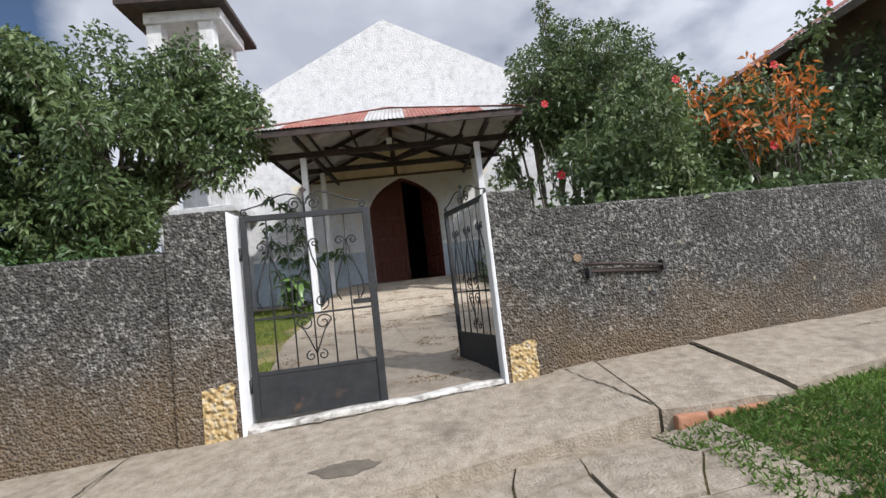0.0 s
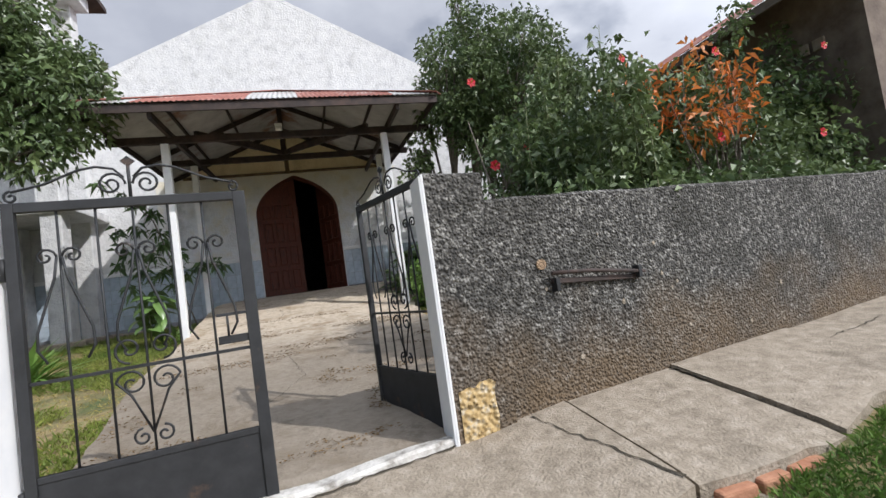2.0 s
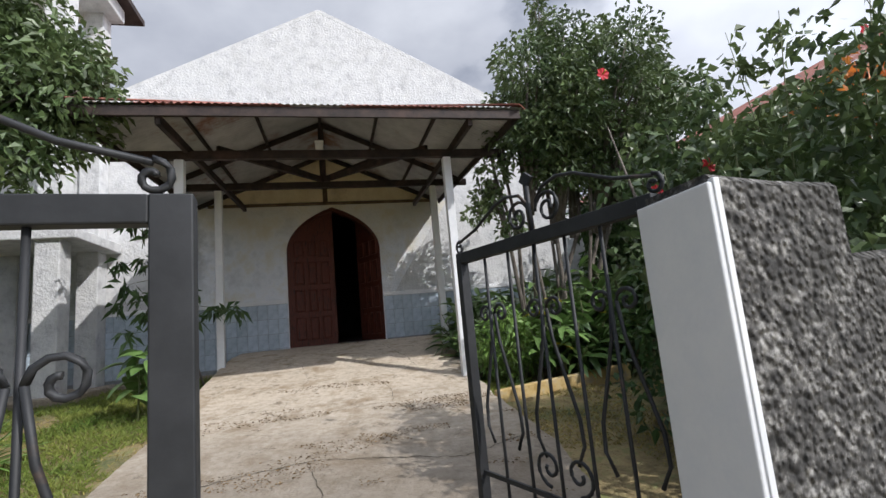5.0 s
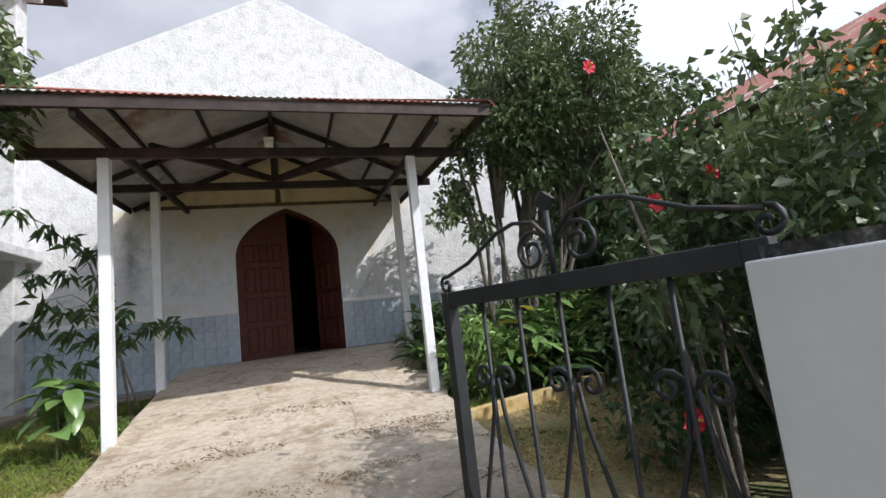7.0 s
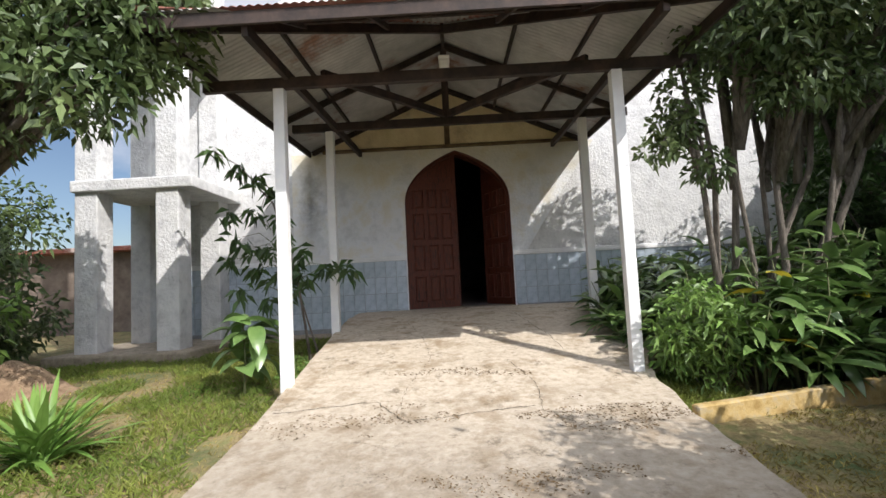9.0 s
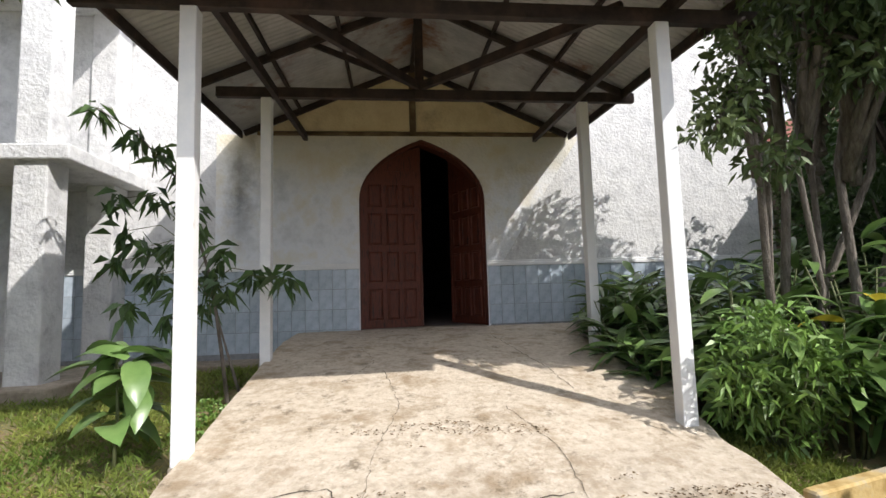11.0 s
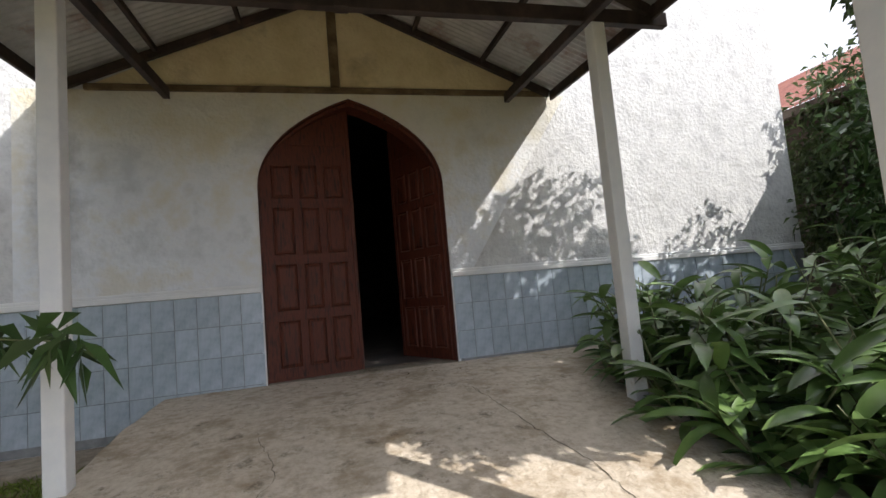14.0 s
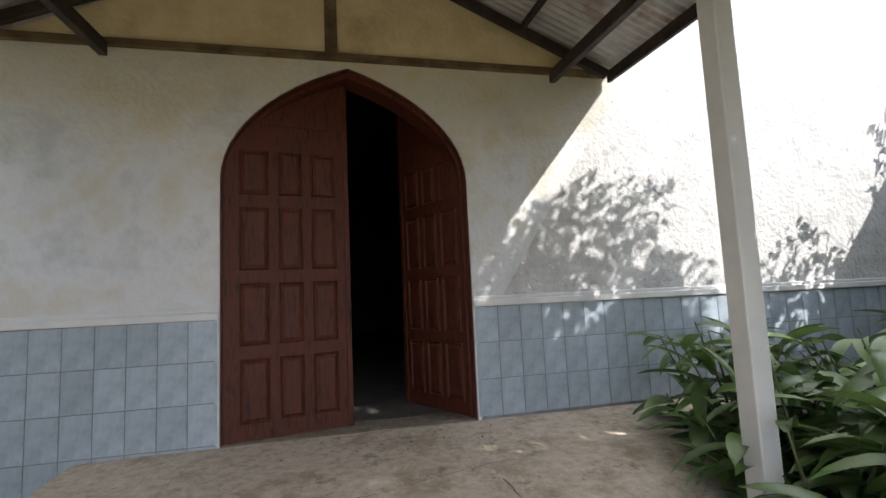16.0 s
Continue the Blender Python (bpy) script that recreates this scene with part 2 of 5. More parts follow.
GROUT = material("grout", [(0.2, 0.21, 0.22), (0.3, 0.31, 0.32)], 9, 0.9)
# Nave walls and ceiling: the unlit interior's shade put into the colour
DIM_NAVE = material("dim_nave", [(0.05, 0.045, 0.04), (0.1, 0.09, 0.08)], 3, 0.9)
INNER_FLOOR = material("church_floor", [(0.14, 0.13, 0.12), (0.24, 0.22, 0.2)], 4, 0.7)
BROWN_WALL = material("brown_wall", [(0.10, 0.075, 0.06), (0.2, 0.16, 0.13)], 3, 0.9, 30, 0.4, 0.01)
BARK = material("bark", [(0.09, 0.075, 0.06), (0.22, 0.19, 0.16)], 9, 0.9, 30, 0.9, 0.02, stretch=(3, 3, 0.7))
STEM = material("green_stem", [(0.09, 0.11, 0.04), (0.16, 0.17, 0.08)], 9, 0.7)


def leaf_material(name, dark, light, rough=0.42, trans=0.22):
    return material(name, [dark, light], 1.3, rough, bump=0, island=0.35, trans=trans)


LEAF_DARK = leaf_material("dark_leaf", (0.035, 0.075, 0.02), (0.085, 0.15, 0.045))
LEAF_TREE = leaf_material("tree_leaf", (0.055, 0.095, 0.032), (0.15, 0.20, 0.075))
LEAF_BRIGHT = leaf_material("bright_leaf", (0.11, 0.22, 0.04), (0.22, 0.34, 0.08))
LEAF_GINGER = material("ginger_leaf", [(0.10, 0.19, 0.05), (0.23, 0.33, 0.11)], 2, 0.30, bump=0, vary=0.35, trans=0.2)
LEAF_YELLOW = material("yellow_leaf", [(0.55, 0.42, 0.03), (0.62, 0.52, 0.06)], 5, 0.5, bump=0, trans=0.3)
LEAF_ORANGE = leaf_material("orange_leaf", (0.50, 0.12, 0.02), (0.68, 0.28, 0.06), 0.5, 0.3)
GRASS = leaf_material("grass", (0.12, 0.19, 0.03), (0.28, 0.31, 0.07), 0.6, 0.35)
GRASS_VERGE = leaf_material("verge_grass", (0.055, 0.125, 0.02), (0.15, 0.24, 0.045), 0.55, 0.3)
GRASS_DRY = leaf_material("dry_grass", (0.28, 0.23, 0.07), (0.40, 0.33, 0.11), 0.7, 0.2)
PETAL = material("red_petal", [(0.55, 0.02, 0.03), (0.7, 0.04, 0.06)], 8, 0.5, bump=0, trans=0.3)
LITTER = material("dead_leaf", [(0.10, 0.065, 0.03), (0.20, 0.13, 0.06)], 4, 0.9, bump=0, island=0.4)


# ---- mesh helpers ----
def mesh_of(name, bm):
    me = bpy.data.meshes.new(name)
    bmesh.ops.recalc_face_normals(bm, faces=bm.faces)
    bm.to_mesh(me)
    bm.free()
    return me


def part(name, bm, mat, parent=None, label=""):
    ob = new(name, mesh_of(name, bm) if isinstance(bm, bmesh.types.BMesh) else bm)
    if not ob.data.materials:
        ob.data.materials.append(mat)
    ob.parent = parent
    if label:
        tagged(ob, label)
    return ob


def thing(name, label, category, at=(0, 0, 0), group="", kind=""):
    ob = new(name)
    ob.location = at
    return tagged(ob, label, category, group, kind)


def raw(name, verts, faces, smooth=False):
    me = bpy.data.meshes.new(name)
    me.from_pydata([tuple(v) for v in verts], [], [tuple(f) for f in faces])
    if smooth:
        me.polygons.foreach_set("use_smooth", [True] * len(me.polygons))
    me.update()
    return me


def box(bm, lo, hi, bevel=0.0):
    c = [(a + b) / 2 for a, b in zip(lo, hi)]
    s = [b - a for a, b in zip(lo, hi)]
    out = bmesh.ops.create_cube(bm, size=1, matrix=Matrix.Translation(c) @ Matrix.Diagonal((*s, 1)))
    if bevel:
        edges = {e for v in out["verts"] for e in v.link_edges}
        bmesh.ops.bevel(bm, geom=list(edges), offset=bevel, segments=2, profile=0.5, affect="EDGES")
    return bm


def a_box(lo, hi, bevel=0.0):
    return box(bmesh.new(), lo, hi, bevel)


def beam(bm, a, b, w, h, bevel=0.004):
    """A squared timber from a to b, w across and h high."""
    a, b = Vector(a), Vector(b)
    d = (b - a).normalized()
    side = d.cross(Vector((0, 0, 1)))
    side = side.normalized() if side.length > 1e-4 else Vector((1, 0, 0))
    up = side.cross(d)
    vs = [bm.verts.new(p + side * (sx * w / 2) + up * (sz * h / 2)) for p in (a, b) for sx, sz in ((-1, -1), (1, -1), (1, 1), (-1, 1))]
    fs = [(0, 1, 2, 3), (7, 6, 5, 4)] + [(i, i + 4, (i + 1) % 4 + 4, (i + 1) % 4) for i in range(4)]
    made = [bm.faces.new([vs[i] for i in f]) for f in fs]
    if bevel:
        bmesh.ops.bevel(bm, geom=list({e for f in made for e in f.edges}), offset=bevel, segments=1, affect="EDGES")
    return bm


def a_beam(a, b, w, h, bevel=0.004):
    return beam(bmesh.new(), a, b, w, h, bevel)


def tube(bm, pts, radii, sides=7):
    """A round bar or branch along the points."""
    pts = [Vector(p) for p in pts]
    if not hasattr(radii, "__len__"):
        radii = [radii] * len(pts)
    rings = []
    for i, p in enumerate(pts):
        d = (pts[min(i + 1, len(pts) - 1)] - pts[max(i - 1, 0)]).normalized()
        ref = Vector((0, 0, 1)) if abs(d.z) < 0.9 else Vector((0, 1, 0))
        u = d.cross(ref).normalized()
        v = d.cross(u)
        rings.append([bm.verts.new(p + (u * math.cos(k * math.tau / sides) + v * math.sin(k * math.tau / sides)) * radii[i]) for k in range(sides)])
    for r0, r1 in zip(rings, rings[1:]):
        for k in range(sides):
            f = bm.faces.new((r0[k], r0[(k + 1) % sides], r1[(k + 1) % sides], r1[k]))
            f.smooth = True
    bm.faces.new(rings[0])
    bm.faces.new(rings[-1])
    return bm


def prism(outline, y0, y1):
    """The x-z outline as a slab from y0 to y1."""
    bm = bmesh.new()
    f = [bm.verts.new((x, y0, z)) for x, z in outline]
    b = [bm.verts.new((x, y1, z)) for x, z in outline]
    for tri in tessellate_polygon([[Vector((x, z, 0)) for x, z in outline]]):
        bm.faces.new([f[k] for k in tri])
        bm.faces.new([b[k] for k in reversed(tri)])
    for i in range(len(f)):
        j = (i + 1) % len(f)
        bm.faces.new((f[i], b[i], b[j], f[j]))
    return bm


def leaves(name, base, way, length, width, droop=0.25):
    """A mesh of folded leaves: arrays of base points, directions, lengths and widths."""
    n = len(base)
    way = way / np.linalg.norm(way, axis=1, keepdims=True)
    side = np.cross(way, np.random.normal(size=(n, 3)))
    side /= np.linalg.norm(side, axis=1, keepdims=True)
    up = np.cross(side, way)
    L, W = length[:, None], width[:, None]
    mid = base + way * L * 0.5
    tip = base + way * L - np.array((0, 0, 1.0)) * L * droop
    a = mid + side * W / 2 + up * W * 0.22
    b = mid - side * W / 2 + up * W * 0.22
    v = np.stack([base, a, tip, b], axis=1).reshape(-1, 3)
    k = np.arange(n)[:, None] * 4
    f = np.concatenate([k + np.array([[0, 1, 2]]), k + np.array([[0, 2, 3]])], axis=1).reshape(-1, 3)
    me = bpy.data.meshes.new(name)
    me.from_pydata(v.tolist(), [], f.tolist())
    me.update()
    return me


def clump_points(clumps, per, spread=1.0):
    """Points in the outer part of uneven clumps (x, y, z, r), and the way out from each."""
    pts, ways = [], []
    for x, y, z, r in clumps:
        m = int(per * r * r)
        d = np.random.normal(size=(m, 3))
        d /= np.linalg.norm(d, axis=1, keepdims=True)
        rad = r * (0.35 + 0.65 * np.random.random((m, 1)) ** 0.6) * spread
        pts.append(np.array((x, y, z)) + d * rad * np.array((1, 1, 0.85)))
        ways.append(d * 0.6 + np.random.normal(size=(m, 3)) * 0.7)
    return np.concatenate(pts), np.concatenate(ways)


def crown(name, clumps, per, length, width, droop=0.3):
    p, w = clump_points(clumps, per)
    n = len(p)
    k = 0.65 + 0.7 * np.random.random(n)
    return leaves(name, p, w, length * k, width * k, droop)


def scatter_clumps(centre, reach, count, r, rng):
    """Small clumps spread through an ellipsoid, for an uneven crown."""
    out = []
    while len(out) < count:
        d = [rng.uniform(-1, 1) for _ in range(3)]
        q = sum(c * c for c in d)
        if 0.12 < q < 1:
            out.append(tuple(c + e * s for c, e, s in zip(centre, d, reach)) + (r * rng.uniform(0.6, 1.3),))
    return out


# ---- lie of the land ----
RAMP_Y = (3.9, 4.6, 5.2, 6.35, 8.0, 9.2, 10.9, 12.0, 13.0, 14.0, 40.0)
RAMP_Z = (0.30, 0.345, 0.42, 0.50, 0.70, 0.82, 1.09, 1.29, 1.41, 1.455, 1.455)


def ramp_z(y):
    return float(np.interp(y, RAMP_Y, RAMP_Z))


def wall_y(x):
    return 4.465 + 0.137 * x


def ground_z(x, y):
    """Yard inside the wall, road bank outside."""
    wob = 0.05 * noise.noise((x * 0.8, y * 0.8, 3.0)) + 0.02 * noise.noise((x * 3, y * 3, 1.0))
    inside = float(np.interp(y, (4.4, 6.3, 8.0, 10.0, 12.5, 14, 40), (0.22, 0.36, 0.55, 0.80, 1.0, 1.05, 1.3)))
    outside = 0.02 + 0.035 * max(-8, min(8, x)) + 0.02 * (y - 2)
    if 1.2 < x and y < 3.9:
        outside += 0.10 * min(1, (x - 1.2) / 1.2)
    k = max(0.0, min(1.0, (y - wall_y(x) - 0.05) / 0.2))
    far = max(0.0, (math.hypot(x, y - 8) - 18) / 30)
    return (inside * k + outside * (1 - k)) * (1 - min(1, far)) + wob - 0.4 * min(1, far)


def ground_mesh():
    xs = [-400, -120, -50, -25] + [-16 + 0.4 * i for i in range(16)] + [-9.6 + 0.15 * i for i in range(130)] + [10 + 0.5 * i for i in range(14)] + [25, 50, 120, 400]
    ys = [-400, -120, -50, -25, -12] + [-6 + 0.4 * i for i in range(20)] + [2 + 0.1 * i for i in range(122)] + [14.4 + 0.6 * i for i in range(12)] + [30, 60, 130, 400]
    vs = [(x, y, ground_z(x, y)) for y in ys for x in xs]
    w = len(xs)
    fs = [(j * w + i, j * w + i + 1, (j + 1) * w + i + 1, (j + 1) * w + i) for j in range(len(ys) - 1) for i in range(w - 1)]
    return raw("ground", vs, fs, True)


tagged(part("ground", ground_mesh(), SOIL), "bare brown soil with thin grass in the yard", "ground", kind="structure")


# ---- concrete ramp and pavement ----
def ramp_edges(y):
    left = float(np.interp(y, (4.2, 4.9, 7.5, 13, 14), (-1.62, -1.75, -2.17, -2.2, -2.2)))
    right = float(np.interp(y, (4.2, 4.9, 7.5, 9.1, 10.2, 11.2, 14), (0.55, 0.9, 1.4, 1.42, 1.5, 2.0, 3.0)))
    return left + 0.02 * noise.noise((0, y * 4, 2)), right + 0.05 * noise.noise((5, y * 3, 2))


def ramp_mesh():
    vs, fs = [], []
    ys = [4.3 + 0.08 * i for i in range(124)]
    ys = [y for y in ys if y < 13.99] + [13.99]
    n = 40
    for y in ys:
        a, b = ramp_edges(y)
        row = [(a, y, ramp_z(y) - 0.5)]
        for i in range(n + 1):
            x = a + (b - a) * i / n
            row.append((x, y, ramp_z(y) - (0.03 if y < 4.6 else 0) + 0.012 * noise.noise((x * 1.5, y * 1.5, 0)) + 0.006 * noise.noise((x * 6, y * 6, 0))))
        row.append((b, y, ramp_z(y) - 0.5))
        vs += row
    w = n + 3
    fs = [(j * w + i, j * w + i + 1, (j + 1) * w + i + 1, (j + 1) * w + i) for j in range(len(ys) - 1) for i in range(w - 1)]
    return raw("ramp", vs, fs)


tagged(part("ramp", ramp_mesh(), RAMP), "sloping sunlit concrete path with cracks and leaf litter", "path", kind="structure")


def kerb_line(x):
    return float(np.interp(x, (-9, -3, -0.75, 0.12, 1.23, 2.15, 2.7, 3.7, 12), (1.6, 2.6, 3.12, 3.38, 3.57, 3.58, 3.78, 4.0, 5.2)))


def pavement_z(x, y):
    return float(np.interp(x, (-9, -3.0, -1.6, 0.5, 1.3, 4, 12), (0.1, 0.25, 0.28, 0.35, 0.42, 0.47, 0.8))) - 0.13 * max(0, wall_y(x) - y)


def pavement_slab(x0, x1, gap=0.012, drop=0.0):
    vs = []
    n = max(4, int((x1 - x0) / 0.12))
    m = 10
    for i in range(n + 1):
        x = x0 + gap + (x1 - x0 - 2 * gap) * i / n
        ya, yb = kerb_line(x), wall_y(x) + 0.06
        ya += 0.025 * noise.noise((x * 5, 0, 7))
        vs.append((x, ya + 0.02, pavement_z(x, ya) - 0.42))
        for j in range(m + 1):
            y = ya + (yb - ya) * j / m
            vs.append((x, y, pavement_z(x, y) - drop + 0.012 * noise.noise((x * 2, y * 2, 5)) - (0.012 if j == 0 else 0)))
    w = m + 2
    fs = [(i * w + j, (i + 1) * w + j, (i + 1) * w + j + 1, i * w + j + 1) for i in range(n) for j in range(w - 1)]
    for i in (0, n):
        vs.append((vs[i * w + w - 1][0], vs[i * w + w - 1][1], vs[i * w][2]))
        fs.append(tuple(range(i * w, i * w + w)) + (len(vs) - 1,))
    return raw("paving_slab", vs, fs)


pavement = thing("pavement", "raised weathered concrete pavement along the churchyard wall", "pavement", kind="structure")
for x0, x1, dr in ((-9, -4.2, 0), (-4.2, -2.35, 0.004), (-2.35, 1.25, 0), (1.25, 2.2, 0.01), (2.2, 3.6, -0.015), (3.6, 5.2, 0.0), (5.2, 9, 0.01)):
    part("paving_slab", pavement_slab(x0, x1, drop=dr), CONCRETE, pavement)


# ---- churchyard wall and gate pillars ----
WALL_TURN = math.atan(0.137)


def along_wall(x0, x1, z0, z1, thick, bevel=0.02, out=0.0):
    """A length of wall whose street face follows the wall line."""
    bm = bmesh.new()
    n = max(2, int((x1 - x0) / 0.25))
    rings = []
    for i in range(n + 1):
        x = x0 + (x1 - x0) * i / n
        y = wall_y(x) - out
        j = 0.02 * noise.noise((x * 2, 0, 0))
        rings.append([bm.verts.new(p) for p in ((x, y, z0), (x, y, z1 + j - bevel), (x, y + bevel, z1 + j), (x, y + thick - bevel, z1 + j), (x, y + thick, z1 + j - bevel), (x, y + thick, z0))])
    for r0, r1 in zip(rings, rings[1:]):
        for k in range(6):
            bm.faces.new((r0[k], r0[(k + 1) % 6], r1[(k + 1) % 6], r1[k]))
    bm.faces.new(rings[0])
    bm.faces.new(rings[-1])
    return bm


def ragged_patch(x0, x1, z0, z1, seed):
    rng = random.Random(seed)
    pts = [(x0, z0), (x1, z0)]
    pts += [(x1 + rng.uniform(-0.02, 0.02), z0 + (z1 - z0) * k / 6) for k in range(1, 6)]
    pts += [(x1 - (x1 - x0) * k / 7, z1 + rng.uniform(-0.03, 0.02)) for k in range(8)]
    bm = bmesh.new()
    f = bm.faces.new([bm.verts.new((x, wall_y(x) - 0.004, z)) for x, z in pts])
    out = bmesh.ops.extrude_face_region(bm, geom=[f])
    bmesh.ops.translate(bm, verts=[v for v in out["geom"] if isinstance(v, bmesh.types.BMVert)], vec=(0, 0.02, 0))
    return bm


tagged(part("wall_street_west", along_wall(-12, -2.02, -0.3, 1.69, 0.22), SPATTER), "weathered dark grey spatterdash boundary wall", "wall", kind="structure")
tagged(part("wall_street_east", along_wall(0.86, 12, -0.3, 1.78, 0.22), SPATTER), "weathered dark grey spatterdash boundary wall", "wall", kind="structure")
for name, x0, x1, top, inner in (("west", -2.02, -1.57, 1.96, -1.57), ("east", 0.45, 0.86, 1.955, 0.45)):
    pillar = thing("gate_pillar", "grey spatterdash gate pillar with white painted inner face", "pillar", group="gate pillars")
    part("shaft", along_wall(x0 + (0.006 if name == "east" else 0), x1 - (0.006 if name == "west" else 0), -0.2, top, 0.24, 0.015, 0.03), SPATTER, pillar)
    y = wall_y(inner) - 0.035
    part("painted_face", a_box((inner - 0.012, y, 0.2), (inner + 0.012, y + 0.24, top - 0.02), 0.004), WHITE_PAINT, pillar, "white painted reveal")
    lip = (inner + 0.001, inner + 0.016) if name == "east" else (inner - 0.016, inner - 0.001)
    part("painted_edge", a_box((lip[0], y - 0.004, 0.22), (lip[1], y + 0.012, top - 0.012), 0.002), WHITE_PAINT, pillar)
    xa, xb = (x0 + 0.18, x1 - 0.04) if name == "west" else (x0 + 0.05, x0 + 0.3)
    bm = ragged_patch(xa, xb, 0.24, 0.66, len(name))
    bmesh.ops.translate(bm, verts=bm.verts, vec=(0, -0.034, 0))
    part("ochre_patch", bm, OCHRE, pillar, "peeling ochre paint patch")

rod = thing("wall_pipe", "short rusty iron pipe fixed on the wall", "pipe")
ya, yb = wall_y(1.27) - 0.05, wall_y(2.07) - 0.05
part("pipe", tube(bmesh.new(), [(1.27, ya, 1.245), (1.6, (2 * ya + yb) / 3, 1.222), (2.07, yb, 1.16)], 0.014), TIMBER, rod)
part("pipe_batten", a_beam((1.28, ya + 0.03, 1.19), (2.03, yb + 0.03, 1.13), 0.03, 0.035), TIMBER, rod)
for x in (1.3, 2.02):
    part("bracket", a_box((x - 0.015, wall_y(x) - 0.07, 1.12), (x + 0.015, wall_y(x) + 0.02, 1.21), 0.004), IRON, rod)


# ---- gate leaves ----
def spiral(cx, cz, r0, turns, start, way=1, n=22):
    return [(cx + r0 * (1 - 0.8 * k / n) * math.cos(start + way * turns * math.tau * k / n), 0,
             cz + r0 * (1 - 0.8 * k / n) * math.sin(start + way * turns * math.tau * k / n)) for k in range(n + 1)]


def gate_leaf(width, height, latch):
    """Hinge at x = 0, free edge at x = width, base at z = 0."""
    g = thing("iron_gate_leaf", "grey painted wrought iron gate leaf with scrolls, standing ajar", "gate", group="gate leaves")
    panel = 0.35
    edge = 0.06 if latch else 0.032
    part("stile", a_box((0, -0.02, 0), (0.045, 0.02, height), 0.003), IRON, g)
    part("stile", a_box((width - edge, -0.02, 0), (width, 0.02, height), 0.003), IRON, g)
    part("top_rail", a_box((0.045, -0.018, height - 0.045), (width - edge, 0.018, height), 0.003), IRON, g)
    part("kick_panel", a_box((0.045, -0.008, 0.0), (width - edge, 0.008, panel), 0.002), IRON, g, "dark sheet metal kick panel")
    part("panel_rail", a_box((0.045, -0.014, panel - 0.03), (width - edge, 0.014, panel), 0.003), IRON, g)
    mid = 0.755
    part("middle_rail", a_box((0.045, -0.006, mid - 0.008), (width - edge, 0.006, mid + 0.008), 0.001), IRON, g)
    bars = 5
    span = width - 0.045 - edge
    xs = [0.045 + span * (i + 1) / (bars + 1) for i in range(bars)]
    for x in xs:
        part("bar", tube(bmesh.new(), [(x, 0, panel), (x, 0, height - 0.04)], 0.006, 6), IRON, g)
    step = span / (bars + 1)
    r = 0.0062

    def scroll(pts):
        part("scroll", tube(bmesh.new(), [(x, -0.012, z) for x, _, z in pts], r, 6), IRON, g)

    # heart scrolls at the middle rail
    xc = xs[2]
    for s in (-1, 1):
        w = step * 0.92
        scroll([(xc, 0, panel + 0.09), (xc + s * w * 0.55, 0, mid - 0.13), (xc + s * w * 0.96, 0, mid - 0.06)] + spiral(xc + s * w * 0.5, mid - 0.075, w * 0.47, 1.35, 0.2 if s > 0 else math.pi - 0.2, s))
        scroll(spiral(xc + s * w * 0.5, mid + 0.085, w * 0.47, 1.3, -math.pi / 2, s) )
        scroll(spiral(xc + s * 0.045, panel + 0.075, 0.042, 1.2, math.pi / 2, -s, 14))
        # lyre scrolls round three bars
        for xb in (xs[0], xs[2], xs[4]):
            k = step * 0.55
            lift = height - 0.26
            scroll(spiral(xb + s * k * 0.62, lift, k * 0.5, 1.25, math.pi if s > 0 else 0, -s, 14) )
            scroll([(xb + s * 0.01, 0, lift), (xb + s * k * 0.3, 0, lift - 0.1), (xb + s * k * 1.25, 0, lift - 0.34), (xb + s * k * 1.3, 0, lift - 0.42), (xb + s * k * 0.9, 0, lift - 0.48)])
    # crest
    top = height
    xm = 0.045 + span / 2
    part("crest_diamond", prism([(xm, top + 0.155), (xm + 0.032, top + 0.182), (xm, top + 0.208), (xm - 0.032, top + 0.182)], -0.006, 0.006), IRON, g)
    part("crest_bar", tube(bmesh.new(), [(xm, 0, top), (xm, 0, top + 0.158)], 0.008, 6), IRON, g)
    for s in (-1, 1):
        scroll([(xm + s * 0.02, 0, top + 0.099), (xm + s * 0.06, 0, top + 0.142), (xm + s * 0.13, 0, top + 0.155), (xm + s * 0.2, 0, top + 0.142), (xm + s * 0.34, 0, top + 0.079), (xm + s * 0.46, 0, top + 0.050)]
               + spiral(xm + s * 0.46, top + 0.026, 0.03, 1.2, math.pi / 2, -s, 14))
        scroll(spiral(xm + s * 0.075, top + 0.066, 0.06, 1.6, math.pi, -s if s < 0 else -1) if s > 0 else spiral(xm - 0.075, top + 0.066, 0.06, 1.6, 0, 1))
    for z in (0.25, height - 0.3):
        part("hinge", tube(bmesh.new(), [(-0.015, 0, z - 0.05), (-0.015, 0, z + 0.05)], 0.016, 8), IRON, g)
    if latch:
        part("latch_plate", a_box((width - 0.2, -0.012, 0.79), (width - edge, 0.012, 0.83), 0.002), IRON, g)
        part("latch_bar", a_box((width - 0.2, -0.012, 0.93), (width - edge, 0.012, 0.945), 0.002), IRON, g)
        part("latch_bolt", tube(bmesh.new(), [(width - 0.15, -0.014, 0.83), (width - 0.15, -0.014, 0.93)], 0.006, 6), IRON, g)
    return g


def place_leaf(g, hinge, free):
    g.location = hinge
    g.rotation_euler = (0, 0, math.atan2(free[1] - hinge[1], free[0] - hinge[0]))


west_leaf = gate_leaf(1.015, 1.575, True)
place_leaf(west_leaf, (-1.535, 4.36, 0.35), (-0.52, 4.47))
east_leaf = gate_leaf(0.92, 1.61, False)
place_leaf(east_leaf, (0.48, 4.705, 0.362), (0.196, 5.56))
